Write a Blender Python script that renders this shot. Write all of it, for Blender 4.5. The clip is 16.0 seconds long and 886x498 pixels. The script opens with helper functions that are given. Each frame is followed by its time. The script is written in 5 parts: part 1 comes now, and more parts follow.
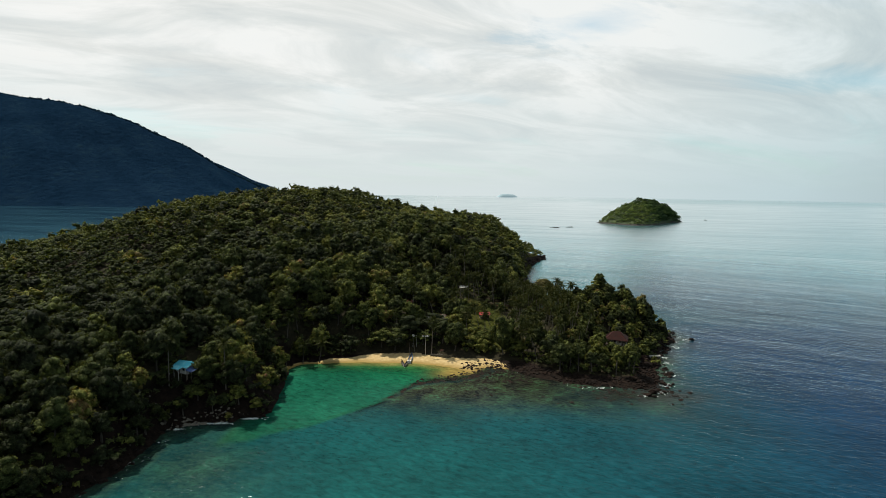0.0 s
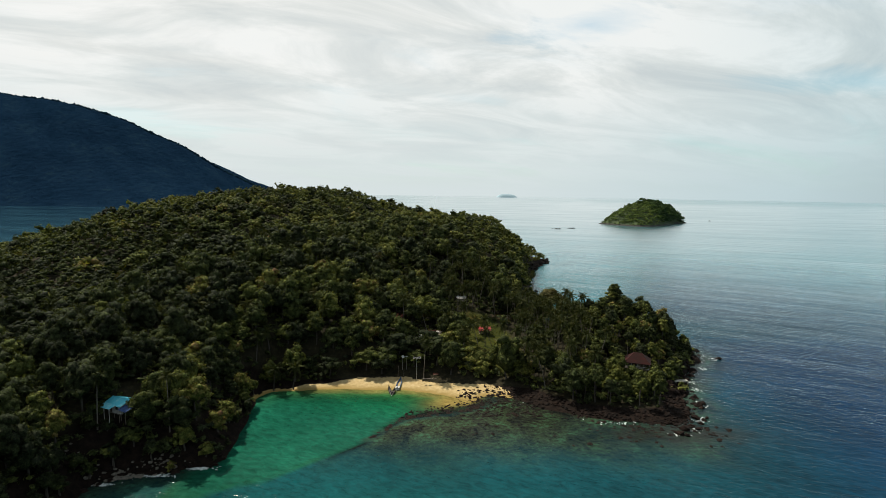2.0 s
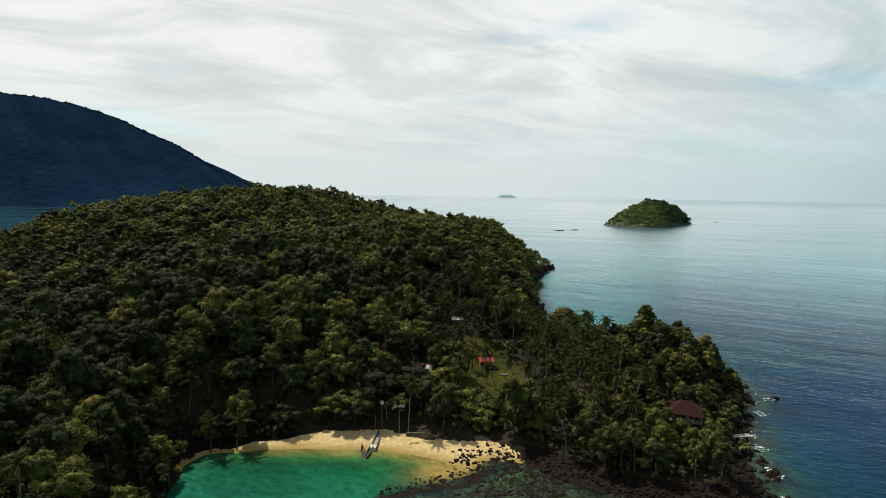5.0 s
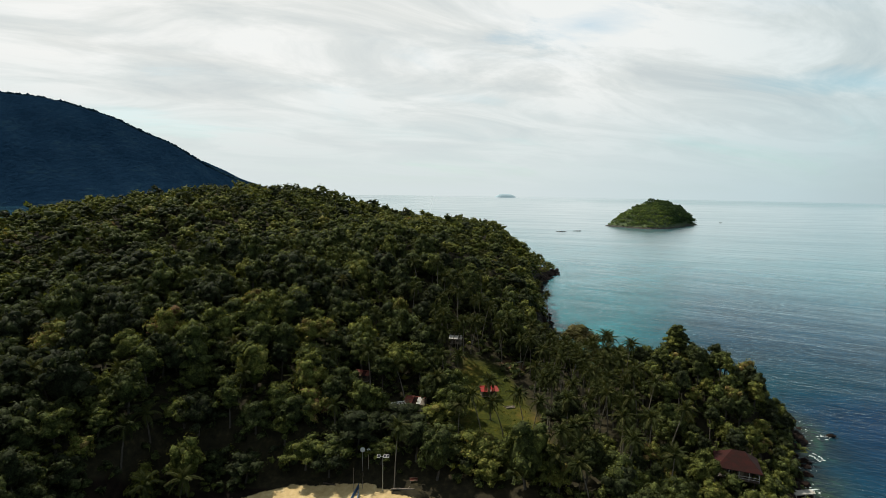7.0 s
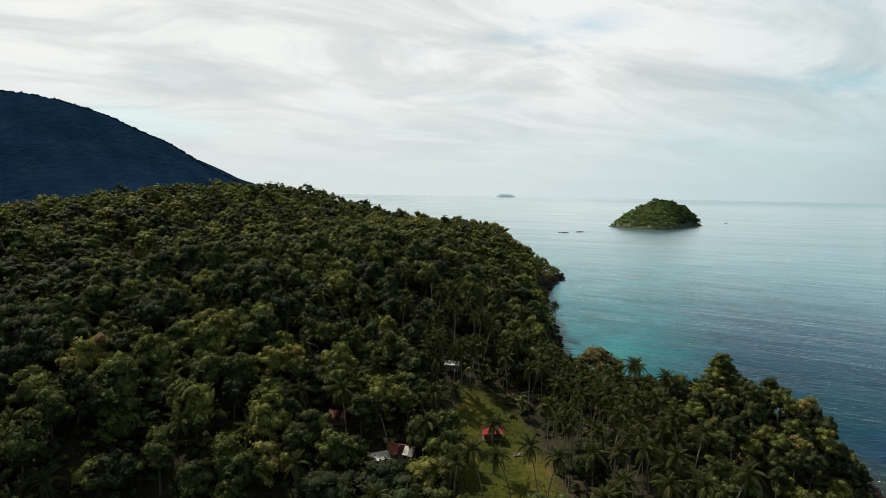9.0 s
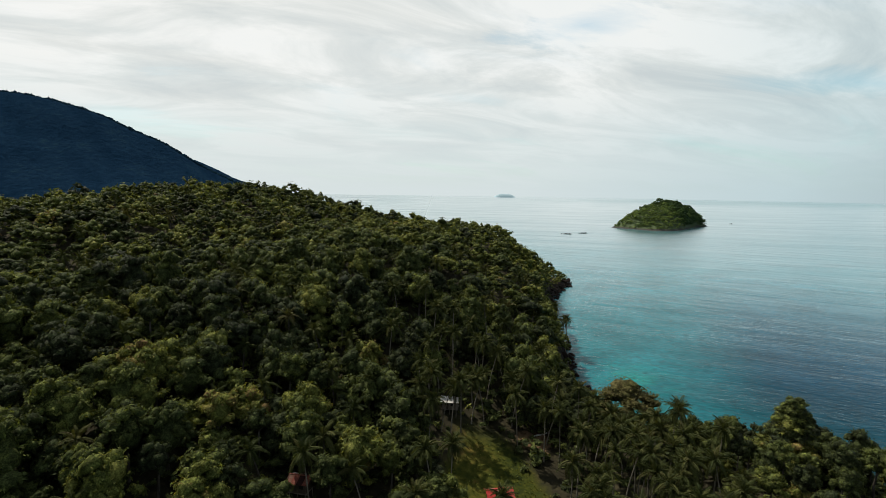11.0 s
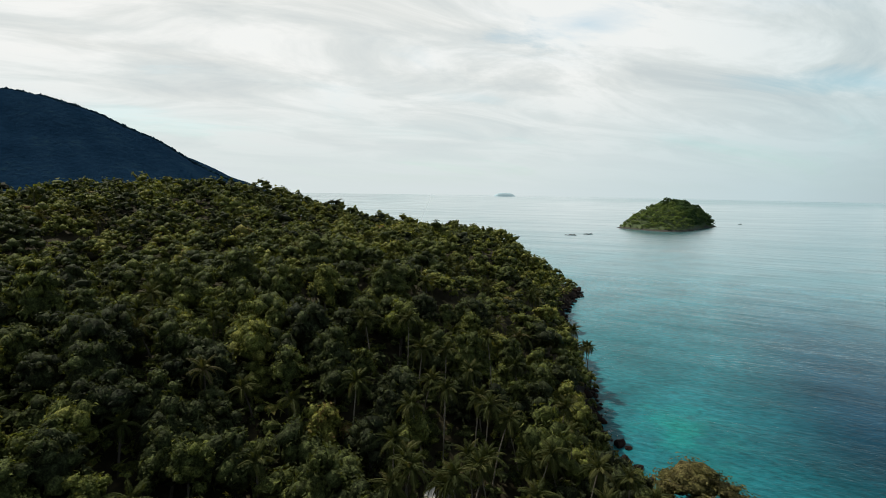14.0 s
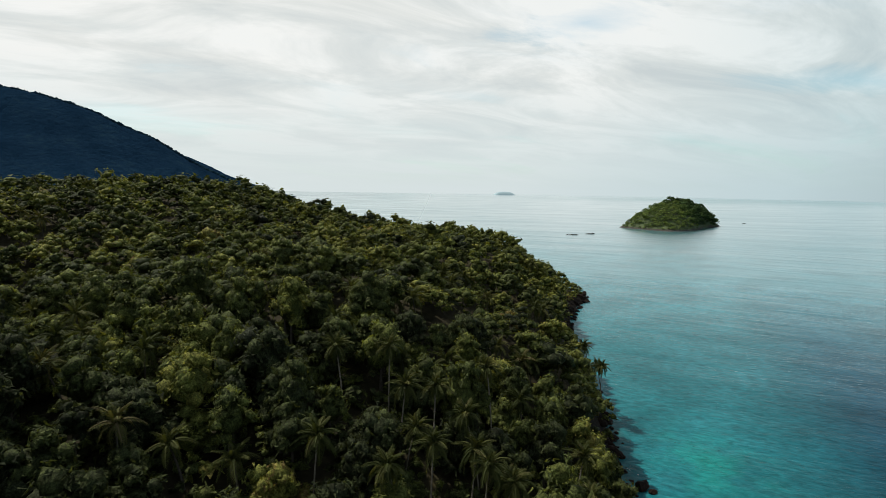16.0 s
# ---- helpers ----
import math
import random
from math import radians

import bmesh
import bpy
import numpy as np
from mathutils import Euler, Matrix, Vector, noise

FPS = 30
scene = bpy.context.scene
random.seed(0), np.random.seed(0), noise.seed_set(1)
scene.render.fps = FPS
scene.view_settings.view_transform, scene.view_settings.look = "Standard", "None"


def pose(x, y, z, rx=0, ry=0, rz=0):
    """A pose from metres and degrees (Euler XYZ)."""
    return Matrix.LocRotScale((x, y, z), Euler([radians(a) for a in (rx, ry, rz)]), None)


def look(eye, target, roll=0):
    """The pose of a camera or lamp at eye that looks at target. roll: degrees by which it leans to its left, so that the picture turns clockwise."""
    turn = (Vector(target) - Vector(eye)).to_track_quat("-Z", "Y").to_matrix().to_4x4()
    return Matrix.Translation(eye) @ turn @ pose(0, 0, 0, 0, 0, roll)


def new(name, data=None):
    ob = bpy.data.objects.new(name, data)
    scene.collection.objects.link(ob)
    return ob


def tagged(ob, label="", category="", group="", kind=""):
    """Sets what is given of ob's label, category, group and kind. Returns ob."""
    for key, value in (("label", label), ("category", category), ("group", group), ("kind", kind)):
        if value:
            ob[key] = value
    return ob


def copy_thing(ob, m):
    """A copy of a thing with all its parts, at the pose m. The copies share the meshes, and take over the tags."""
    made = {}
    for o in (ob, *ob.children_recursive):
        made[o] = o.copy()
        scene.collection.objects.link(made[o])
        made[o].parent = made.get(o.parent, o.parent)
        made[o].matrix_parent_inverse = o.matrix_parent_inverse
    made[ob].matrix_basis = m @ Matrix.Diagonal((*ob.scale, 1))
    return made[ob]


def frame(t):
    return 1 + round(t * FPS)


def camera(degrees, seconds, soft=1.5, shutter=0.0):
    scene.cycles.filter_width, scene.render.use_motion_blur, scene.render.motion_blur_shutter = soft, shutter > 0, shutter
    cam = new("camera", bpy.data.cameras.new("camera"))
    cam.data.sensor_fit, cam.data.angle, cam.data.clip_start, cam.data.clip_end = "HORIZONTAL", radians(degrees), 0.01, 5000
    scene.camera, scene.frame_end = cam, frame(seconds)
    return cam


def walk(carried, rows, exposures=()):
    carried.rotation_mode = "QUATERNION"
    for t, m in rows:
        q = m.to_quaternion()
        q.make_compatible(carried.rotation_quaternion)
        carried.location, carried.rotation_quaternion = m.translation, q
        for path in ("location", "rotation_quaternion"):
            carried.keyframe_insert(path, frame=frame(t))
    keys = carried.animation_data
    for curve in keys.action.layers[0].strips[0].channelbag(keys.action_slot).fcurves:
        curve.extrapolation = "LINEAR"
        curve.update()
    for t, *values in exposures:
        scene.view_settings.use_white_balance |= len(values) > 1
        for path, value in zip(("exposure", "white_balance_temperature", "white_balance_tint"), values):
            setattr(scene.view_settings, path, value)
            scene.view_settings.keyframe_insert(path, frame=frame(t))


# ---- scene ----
cam = camera(79.8, 16.0, soft=0.5)
PATH = [
    (0.0, (0.04, -0.85, 70.79), (83.614, -0.700, -0.455)),
    (0.5, (0.60, 6.64, 70.70), (83.619, -0.711, -0.473)),
    (1.0, (1.16, 14.13, 70.62), (83.624, -0.723, -0.491)),
    (1.5, (1.71, 21.62, 70.54), (83.628, -0.733, -0.508)),
    (2.0, (2.26, 29.09, 70.46), (83.631, -0.743, -0.526)),
    (2.5, (2.81, 36.54, 70.40), (83.634, -0.749, -0.543)),
    (3.0, (3.34, 43.96, 70.34), (83.637, -0.751, -0.561)),
    (3.5, (3.87, 51.36, 70.29), (83.640, -0.750, -0.578)),
    (4.0, (4.38, 58.73, 70.25), (83.642, -0.750, -0.596)),
    (6.5, (6.19, 94.21, 70.24), (83.624, -0.818, -0.692)),
    (7.0, (6.64, 101.49, 70.20), (83.616, -0.831, -0.710)),
    (7.5, (7.10, 108.78, 70.15), (83.607, -0.843, -0.727)),
    (8.0, (7.57, 116.09, 70.10), (83.598, -0.852, -0.744)),
    (8.5, (8.03, 123.41, 70.03), (83.590, -0.858, -0.762)),
    (9.0, (8.48, 130.74, 69.96), (83.583, -0.863, -0.782)),
    (11.5, (10.32, 166.83, 69.46), (83.610, -0.816, -0.878)),
    (12.0, (10.81, 173.92, 69.37), (83.592, -0.828, -0.884)),
    (12.5, (11.30, 180.99, 69.27), (83.572, -0.843, -0.887)),
    (13.0, (11.81, 188.04, 69.18), (83.549, -0.860, -0.890)),
    (13.5, (12.32, 195.08, 69.08), (83.524, -0.878, -0.891)),
    (14.0, (12.84, 202.11, 68.98), (83.497, -0.895, -0.893)),
    (14.5, (13.42, 208.90, 68.73), (83.482, -0.880, -0.893)),
    (15.0, (14.01, 215.04, 68.61), (83.449, -0.849, -0.900)),
    (15.5, (14.56, 220.02, 68.66), (83.363, -0.877, -0.922)),
    (16.0, (15.06, 223.96, 68.71), (83.366, -0.901, -0.949)),
]
walk(cam, [(t, pose(*eye, *turn)) for t, eye, turn in PATH])

# ================= world, sun, exposure =================
SUN_AZ, SUN_EL = radians(-46.0), radians(55.0)      # azimuth from +y towards +x: the sun stands ahead and to the left
SUN_DIR = Vector((math.sin(SUN_AZ) * math.cos(SUN_EL), math.cos(SUN_AZ) * math.cos(SUN_EL), math.sin(SUN_EL)))
sun_data = bpy.data.lights.new("sun", "SUN")
sun_data.energy, sun_data.angle, sun_data.color = 4.8, radians(0.6), (1.0, 0.93, 0.8)
scene.view_settings.exposure = 0.45
sun = new("sun", sun_data)
sun.matrix_world = look(SUN_DIR * 900, (0, 0, 0))


class Nodes:
    """A small helper that adds and links shader nodes."""

    def __init__(self, tree):
        self.tree = tree
        tree.nodes.clear()

    def add(self, kind, **props):
        n = self.tree.nodes.new(kind)
        for k, v in props.items():
            if k == "operation":
                n.operation = v
            elif k == "data_type":
                n.data_type = v
            elif k == "blend_type":
                n.blend_type = v
            elif k == "attribute_name":
                n.attribute_name = v
        return n

    def link(self, a, b):
        self.tree.links.new(a, b)

    def put(self, value, socket):
        if isinstance(value, bpy.types.NodeSocket):
            self.link(value, socket)
        else:
            socket.default_value = value

    def math(self, op, a, b=0.0, clamp=False):
        n = self.add("ShaderNodeMath", operation=op)
        n.use_clamp = clamp
        self.put(a, n.inputs[0])
        self.put(b, n.inputs[1])
        return n.outputs[0]

    def mix(self, fac, a, b, blend="MIX"):
        n = self.add("ShaderNodeMix", data_type="RGBA", blend_type=blend)
        self.put(fac, n.inputs[0])
        self.put(a, n.inputs[6])
        self.put(b, n.inputs[7])
        return n.outputs[2]

    def noise(self, vec, scale, detail=3.0, rough=0.55, distort=0.0):
        n = self.add("ShaderNodeTexNoise")
        if vec is not None:
            self.link(vec, n.inputs["Vector"])
        n.inputs["Scale"].default_value, n.inputs["Detail"].default_value = scale, detail
        n.inputs["Roughness"].default_value, n.inputs["Distortion"].default_value = rough, distort
        return n.outputs[0]

    def ramp(self, fac, stops, interp="LINEAR"):
        n = self.add("ShaderNodeValToRGB")
        self.link(fac, n.inputs[0])
        e = n.color_ramp.elements
        n.color_ramp.interpolation = interp
        while len(e) < len(stops):
            e.new(0.5)
        for el, (p, c) in zip(e, stops):
            el.position = p
            el.color = (c, c, c, 1) if isinstance(c, (int, float)) else (*c, 1)
        return n.outputs[0]

    def mapping(self, vec, scale=(1, 1, 1), turn=0.0):
        n = self.add("ShaderNodeMapping")
        self.link(vec, n.inputs[0])
        n.inputs["Scale"].default_value = scale
        n.inputs["Rotation"].default_value = (0, 0, radians(turn))
        return n.outputs[0]

    def crests(self, vec, turn, across):
        """Turns the plan so that crests lie along x, then stretches them along their length."""
        return self.mapping(self.mapping(vec, (1, 1, 1), turn), (across, 1.0, 1.0))

    def position(self):
        return self.add("ShaderNodeNewGeometry").outputs["Position"]

    def attribute(self, name):
        return self.add("ShaderNodeAttribute", attribute_name=name)


world = bpy.data.worlds.new("world")
scene.world = world
world.use_nodes = True
w = Nodes(world.node_tree)
sky = w.add("ShaderNodeTexSky")
sky.sky_type, sky.sun_disc = "NISHITA", False
sky.sun_elevation, sky.sun_rotation = SUN_EL, SUN_AZ
coord = w.add("ShaderNodeTexCoord").outputs["Generated"]
sep = w.add("ShaderNodeSeparateXYZ")
w.link(coord, sep.inputs[0])
up = w.math("MAXIMUM", sep.outputs[2], 0.0)
den = w.math("ADD", up, 0.16)
plane = w.add("ShaderNodeCombineXYZ")
w.link(w.math("DIVIDE", sep.outputs[0], den), plane.inputs[0])
w.link(w.math("DIVIDE", sep.outputs[1], den), plane.inputs[1])
streak = w.mapping(w.mapping(plane.outputs[0], (1, 1, 1), -26), (0.7, 1.6, 1.0))
veil = w.noise(streak, 0.9, 6, 0.55, 0.5)
fine = w.noise(w.mapping(w.mapping(plane.outputs[0], (1, 1, 1), -22), (0.9, 1.7, 1.0)), 1.1, 10, 0.62, 0.7)
# cloud sheet: bright white with grey folds and a few thin places
tone = w.ramp(fine, [(0.32, (0.64, 0.68, 0.68)), (0.46, (0.765, 0.79, 0.77)), (0.58, (0.92, 0.925, 0.90))])


def thin_place(cx, cy, rx, ry, turn):
    """1 inside a thin place of the cloud sheet, with frayed edges."""
    off = w.add("ShaderNodeVectorMath", operation="SUBTRACT")
    w.link(plane.outputs[0], off.inputs[0])
    off.inputs[1].default_value = (cx, cy, 0)
    r = w.mapping(w.mapping(off.outputs[0], (1, 1, 1), turn), (1 / rx, 1 / ry, 0))
    ln = w.add("ShaderNodeVectorMath", operation="LENGTH")
    w.link(r, ln.inputs[0])
    return w.ramp(w.math("MULTIPLY", w.math("ADD", ln.outputs[1], w.math("MULTIPLY", fine, 2.4)), 0.4), [(0.48, 1.0), (0.80, 0.0)])


gap = w.math("MAXIMUM", thin_place(0.58, 2.10, 0.42, 0.30, 30), w.math("MULTIPLY", thin_place(1.95, 2.40, 0.60, 0.22, 10), 0.8))
cover = w.math("SUBTRACT", w.ramp(veil, [(0.28, 0.75), (0.42, 0.96), (0.60, 1.0)]), w.math("MULTIPLY", gap, 0.6), True)
# the sheet looks closed towards the horizon and opens up overhead
cover = w.math("MULTIPLY", cover, w.ramp(sep.outputs[2], [(0.33, 1.0), (0.60, 0.65)]))
blue = w.add("ShaderNodeBackground")
w.link(w.mix(1.0, sky.outputs[0], (0.66, 1.0, 0.93, 1), "MULTIPLY"), blue.inputs[0])
blue.inputs[1].default_value = 0.10
white = w.add("ShaderNodeBackground")
haze = w.ramp(sep.outputs[2], [(0.0, 1.0), (0.045, 0.85), (0.20, 0.0)])
toward = w.add("ShaderNodeVectorMath", operation="DOT_PRODUCT")
w.link(coord, toward.inputs[0])
toward.inputs[1].default_value = (-0.62, 0.41, 0.67)
# the sheet is brightest towards the sun and greyer blue away from it
glow = w.ramp(w.math("ADD", w.math("MULTIPLY", toward.outputs[1], 0.5), 0.5), [(0.30, (0.34, 0.42, 0.46)), (0.50, (0.76, 0.86, 0.90)), (0.66, (0.96, 0.98, 0.99)), (0.85, (1.0, 1.0, 1.0))])
w.link(w.mix(1.0, w.mix(haze, tone, (0.70, 0.765, 0.765, 1)), glow, "MULTIPLY"), white.inputs[0])
white.inputs[1].default_value = 0.725
both = w.add("ShaderNodeMixShader")
w.link(w.math("MAXIMUM", cover, haze), both.inputs[0])
w.link(blue.outputs[0], both.inputs[1])
w.link(white.outputs[0], both.inputs[2])
w.link(both.outputs[0], w.add("ShaderNodeOutputWorld").inputs[0])

# ================= materials =================


def material(name):
    m = bpy.data.materials.new(name)
    m.use_nodes = True
    n = Nodes(m.node_tree)
    out = n.add("ShaderNodeOutputMaterial")
    return m, n, out


def surface(n, out, color, rough=0.8, metal=0.0, bump=None, strength=0.3, distance=0.1, ior=1.45):
    p = n.add("ShaderNodeBsdfPrincipled")
    n.put(color, p.inputs["Base Color"])
    n.put(rough, p.inputs["Roughness"])
    p.inputs["Metallic"].default_value, p.inputs["IOR"].default_value = metal, ior
    if bump is not None:
        b = n.add("ShaderNodeBump")
        b.inputs["Strength"].default_value, b.inputs["Distance"].default_value = strength, distance
        n.link(bump, b.inputs["Height"])
        n.link(b.outputs[0], p.inputs["Normal"])
    n.link(p.outputs[0], out.inputs[0])
    return p


def leaf_material(name, stops, source, translucency=0.30, gloss=0.03, flecked=True):
    """Leaves: a tint for each tree, a small change from leaf to leaf, gloss and light shining through."""
    m, n, out = material(name)
    if source == "object":
        tint = n.add("ShaderNodeObjectInfo").outputs["Random"]
    else:
        tint = n.attribute("tint").outputs["Fac"]
    island = n.add("ShaderNodeNewGeometry").outputs["Random Per Island"]
    pick = n.math("ADD", n.math("MULTIPLY", tint, 0.72), n.math("MULTIPLY", island, 0.28))
    color = n.ramp(pick, stops)
    if flecked:
        tufts = n.ramp(n.noise(n.position(), 0.75, 3, 0.6), [(0.36, 0.55), (0.5, 0.95), (0.64, 1.5)])
        fleck = n.ramp(n.noise(n.position(), 3.6, 3, 0.7), [(0.40, 0.5), (0.52, 1.0), (0.64, 1.55)])
        color = n.mix(1.0, n.mix(1.0, color, tufts, "MULTIPLY"), fleck, "MULTIPLY")
    tuft = n.noise(n.position(), 4.2, 3, 0.65)
    p = surface(n, out, color, 0.52, bump=tuft, strength=0.6, distance=0.35)
    p.inputs["Specular IOR Level"].default_value = gloss
    tr = n.add("ShaderNodeBsdfTranslucent")
    n.link(n.mix(1.0, color, (1.25, 1.2, 0.45, 1), "MULTIPLY"), tr.inputs[0])
    mx = n.add("ShaderNodeMixShader")
    mx.inputs[0].default_value = translucency
    n.link(p.outputs[0], mx.inputs[1])
    n.link(tr.outputs[0], mx.inputs[2])
    n.link(mx.outputs[0], out.inputs[0])
    return m


GREENS = [(0.0, (0.0184, 0.0225, 0.0136)), (0.25, (0.0318, 0.0394, 0.0170)), (0.48, (0.0527, 0.0643, 0.0218)),
          (0.70, (0.0930, 0.1048, 0.0272)), (0.88, (0.1408, 0.1386, 0.0354)), (1.0, (0.1531, 0.0812, 0.0463))]
PALM_GREENS = [(0.0, (0.0177, 0.0241, 0.0084)), (0.5, (0.0371, 0.0448, 0.0138)), (0.85, (0.0666, 0.0689, 0.0236)), (1.0, (0.0835, 0.0658, 0.0379))]
FAR_GREENS = [(0.0, (0.024, 0.046, 0.022)), (0.5, (0.066, 0.105, 0.034)), (1.0, (0.150, 0.190, 0.048))]
mat_leaf = leaf_material("tree leaves", GREENS, "object")
mat_leaf_forest = leaf_material("forest leaves", GREENS, "tint")
mat_frond = leaf_material("palm frond", PALM_GREENS, "object", 0.3, 0.05, False)
mat_frond_forest = leaf_material("forest palm frond", PALM_GREENS, "tint", 0.3, 0.05, False)
mat_leaf_dry = leaf_material("dry leaves", [(0.0, (0.040, 0.050, 0.014)), (0.5, (0.056, 0.060, 0.018)), (1.0, (0.078, 0.068, 0.028))], "object")
mat_leaf_island = leaf_material("islet leaves", FAR_GREENS, "tint")

# the far mountain: forest, with kilometres of bluish haze put into its base colour
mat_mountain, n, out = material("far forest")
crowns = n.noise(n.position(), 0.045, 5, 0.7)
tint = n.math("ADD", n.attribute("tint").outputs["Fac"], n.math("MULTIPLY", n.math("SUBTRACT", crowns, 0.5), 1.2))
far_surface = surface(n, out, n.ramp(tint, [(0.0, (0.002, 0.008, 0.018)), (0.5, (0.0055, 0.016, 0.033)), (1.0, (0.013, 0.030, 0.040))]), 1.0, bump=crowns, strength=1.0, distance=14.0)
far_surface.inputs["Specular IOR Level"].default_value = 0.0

mat_bark, n, out = material("palm bark")
pos = n.position()
ring = n.noise(n.mapping(pos, (1, 1, 6)), 2.0, 3)
surface(n, out, n.ramp(ring, [(0.3, (0.06, 0.05, 0.038)), (0.7, (0.19, 0.165, 0.13))]), 0.9, bump=ring, strength=0.5)
mat_trunk, n, out = material("tree bark")
pos = n.position()
grain = n.noise(n.mapping(pos, (3, 3, 0.6)), 2.5, 5)
surface(n, out, n.ramp(grain, [(0.3, (0.018, 0.015, 0.012)), (0.7, (0.075, 0.062, 0.048))]), 0.9, bump=grain, strength=0.6)

# very dark rock: wet tone, with the cape's shade also put into the colour
mat_rock, n, out = material("dark shore rock")
pos = n.position()
big, small = n.noise(pos, 0.35, 4), n.noise(pos, 2.2, 6, 0.7)
c = n.mix(n.math("MULTIPLY", small, 0.7), n.ramp(big, [(0.3, (0.005, 0.004, 0.003)), (0.55, (0.013, 0.008, 0.006)), (0.75, (0.032, 0.019, 0.013))]), (0.013, 0.010, 0.009, 1))
rock_surface = surface(n, out, c, n.ramp(big, [(0.3, 0.6), (0.7, 0.95)]), bump=small, strength=1.0, distance=0.45)
rock_surface.inputs["Specular IOR Level"].default_value = 0.06

# land: forest floor, with grass in the clearing and sand on the beach
mat_land, n, out = material("land")
pos = n.position()
n1, n2, n3 = n.noise(pos, 0.06, 4), n.noise(pos, 0.7, 6, 0.65), n.noise(pos, 6.0, 4)
soil = n.ramp(n2, [(0.3, (0.012, 0.011, 0.007)), (0.55, (0.022, 0.019, 0.011)), (0.75, (0.040, 0.034, 0.020))])
turf = n.ramp(n.math("ADD", n.math("MULTIPLY", n1, 0.5), n.math("MULTIPLY", n2, 0.5)), [(0.36, (0.010, 0.016, 0.003)), (0.46, (0.026, 0.031, 0.004)), (0.54, (0.046, 0.045, 0.007)), (0.64, (0.080, 0.056, 0.014))])
sand = n.ramp(n2, [(0.28, (0.27, 0.195, 0.088)), (0.55, (0.38, 0.283, 0.140)), (0.8, (0.47, 0.38, 0.22))])
wet = n.attribute("wet").outputs["Fac"]
sand = n.mix(wet, sand, (0.21, 0.145, 0.045, 1))
# shore rock strip, darkened in its colour for shadows among the stones
rocky = n.ramp(n2, [(0.35, (0.004, 0.003, 0.0025)), (0.7, (0.017, 0.011, 0.008))])
edge = n.math("SUBTRACT", n2, 0.5)
grass_f = n.math("ADD", n.attribute("grass").outputs["Fac"], n.math("MULTIPLY", edge, 0.7), True)
sand_f = n.ramp(n.math("ADD", n.attribute("sand").outputs["Fac"], n.math("MULTIPLY", edge, 0.9)), [(0.42, 0.0), (0.55, 1.0)])
rock_f = n.ramp(n.math("ADD", n.attribute("rocky").outputs["Fac"], n.math("MULTIPLY", edge, 0.8)), [(0.40, 0.0), (0.6, 1.0)])
c = n.mix(grass_f, soil, turf)
c = n.mix(rock_f, c, rocky)
earth_f = n.ramp(n.math("ADD", n.attribute("earth").outputs["Fac"], n.math("MULTIPLY", edge, 0.8)), [(0.40, 0.0), (0.6, 1.0)])
c = n.mix(earth_f, c, n.ramp(n2, [(0.3, (0.050, 0.030, 0.016)), (0.7, (0.115, 0.075, 0.042))]))
c = n.mix(sand_f, c, sand)
land_surface = surface(n, out, c, 0.95, bump=n.math("ADD", n2, n.math("MULTIPLY", n3, 0.3)), strength=0.6, distance=0.3)
land_surface.inputs["Specular IOR Level"].default_value = 0.08

# sea: bed and depth colour plus painted distance sheen; chop and swell as relief
mat_sea, n, out = material("sea water")
pos = n.position()
body = n.attribute("body").outputs["Color"]
reef = n.attribute("reef").outputs["Fac"]
patch = n.noise(pos, 0.10, 6, 0.62, 0.6)
spots = n.noise(pos, 0.8, 6, 0.72)
bed = n.ramp(n.math("ADD", n.math("MULTIPLY", patch, 0.5), n.math("MULTIPLY", spots, 0.5)),
             [(0.40, (0.004, 0.005, 0.005)), (0.47, (0.014, 0.016, 0.011)), (0.53, (0.022, 0.032, 0.016)), (0.63, (0.030, 0.082, 0.044))])
c = n.mix(reef, body, bed)
c = n.mix(0.55, c, n.mix(1.0, c, n.ramp(n.noise(pos, 0.035, 4), [(0.3, 0.55), (0.7, 1.45)]), "MULTIPLY"))
# streaks along the wave crests, lighter and darker, put into the water colour
c = n.mix(n.math("SUBTRACT", 1.0, reef, True), c, n.mix(1.0, c, n.ramp(n.noise(n.crests(pos, 24, 0.5), 0.6, 5, 0.65, 0.5), [(0.32, 0.66), (0.5, 1.0), (0.7, 1.36)]), "MULTIPLY"))
swell = n.noise(n.crests(pos, 30, 0.30), 0.12, 4, 0.5, 0.3)
chop = n.noise(n.crests(pos, 22, 0.55), 0.50, 3, 0.6, 0.6)
ripple = n.noise(n.mapping(pos, (0.55, 1.0, 1.0), 10), 1.5, 3)
gust = n.ramp(n.noise(n.mapping(pos, (0.5, 1.6, 1.0), 18), 0.012, 4), [(0.35, 0.65), (0.65, 1.15)])
roll = n.noise(n.crests(pos, 33, 0.15), 0.055, 3, 0.45, 0.4)
h = n.math("ADD", n.math("MULTIPLY", swell, 0.20), n.math("ADD", n.math("MULTIPLY", chop, 0.20), n.math("MULTIPLY", ripple, 0.075)))
h = n.math("MULTIPLY", n.math("MULTIPLY", h, gust), n.attribute("chop").outputs["Fac"])
h = n.math("ADD", h, n.math("MULTIPLY", roll, n.attribute("roll").outputs["Fac"]))
relief = n.add("ShaderNodeBump")
relief.inputs["Strength"].default_value, relief.inputs["Distance"].default_value = 1.0, 1.0
n.link(h, relief.inputs["Height"])
depth_light, mirror, both = n.add("ShaderNodeBsdfDiffuse"), n.add("ShaderNodeBsdfGlossy"), n.add("ShaderNodeMixShader")
n.link(c, depth_light.inputs["Color"])
n.link(n.attribute("rough").outputs["Fac"], mirror.inputs["Roughness"])
mirror.distribution = "BECKMANN"
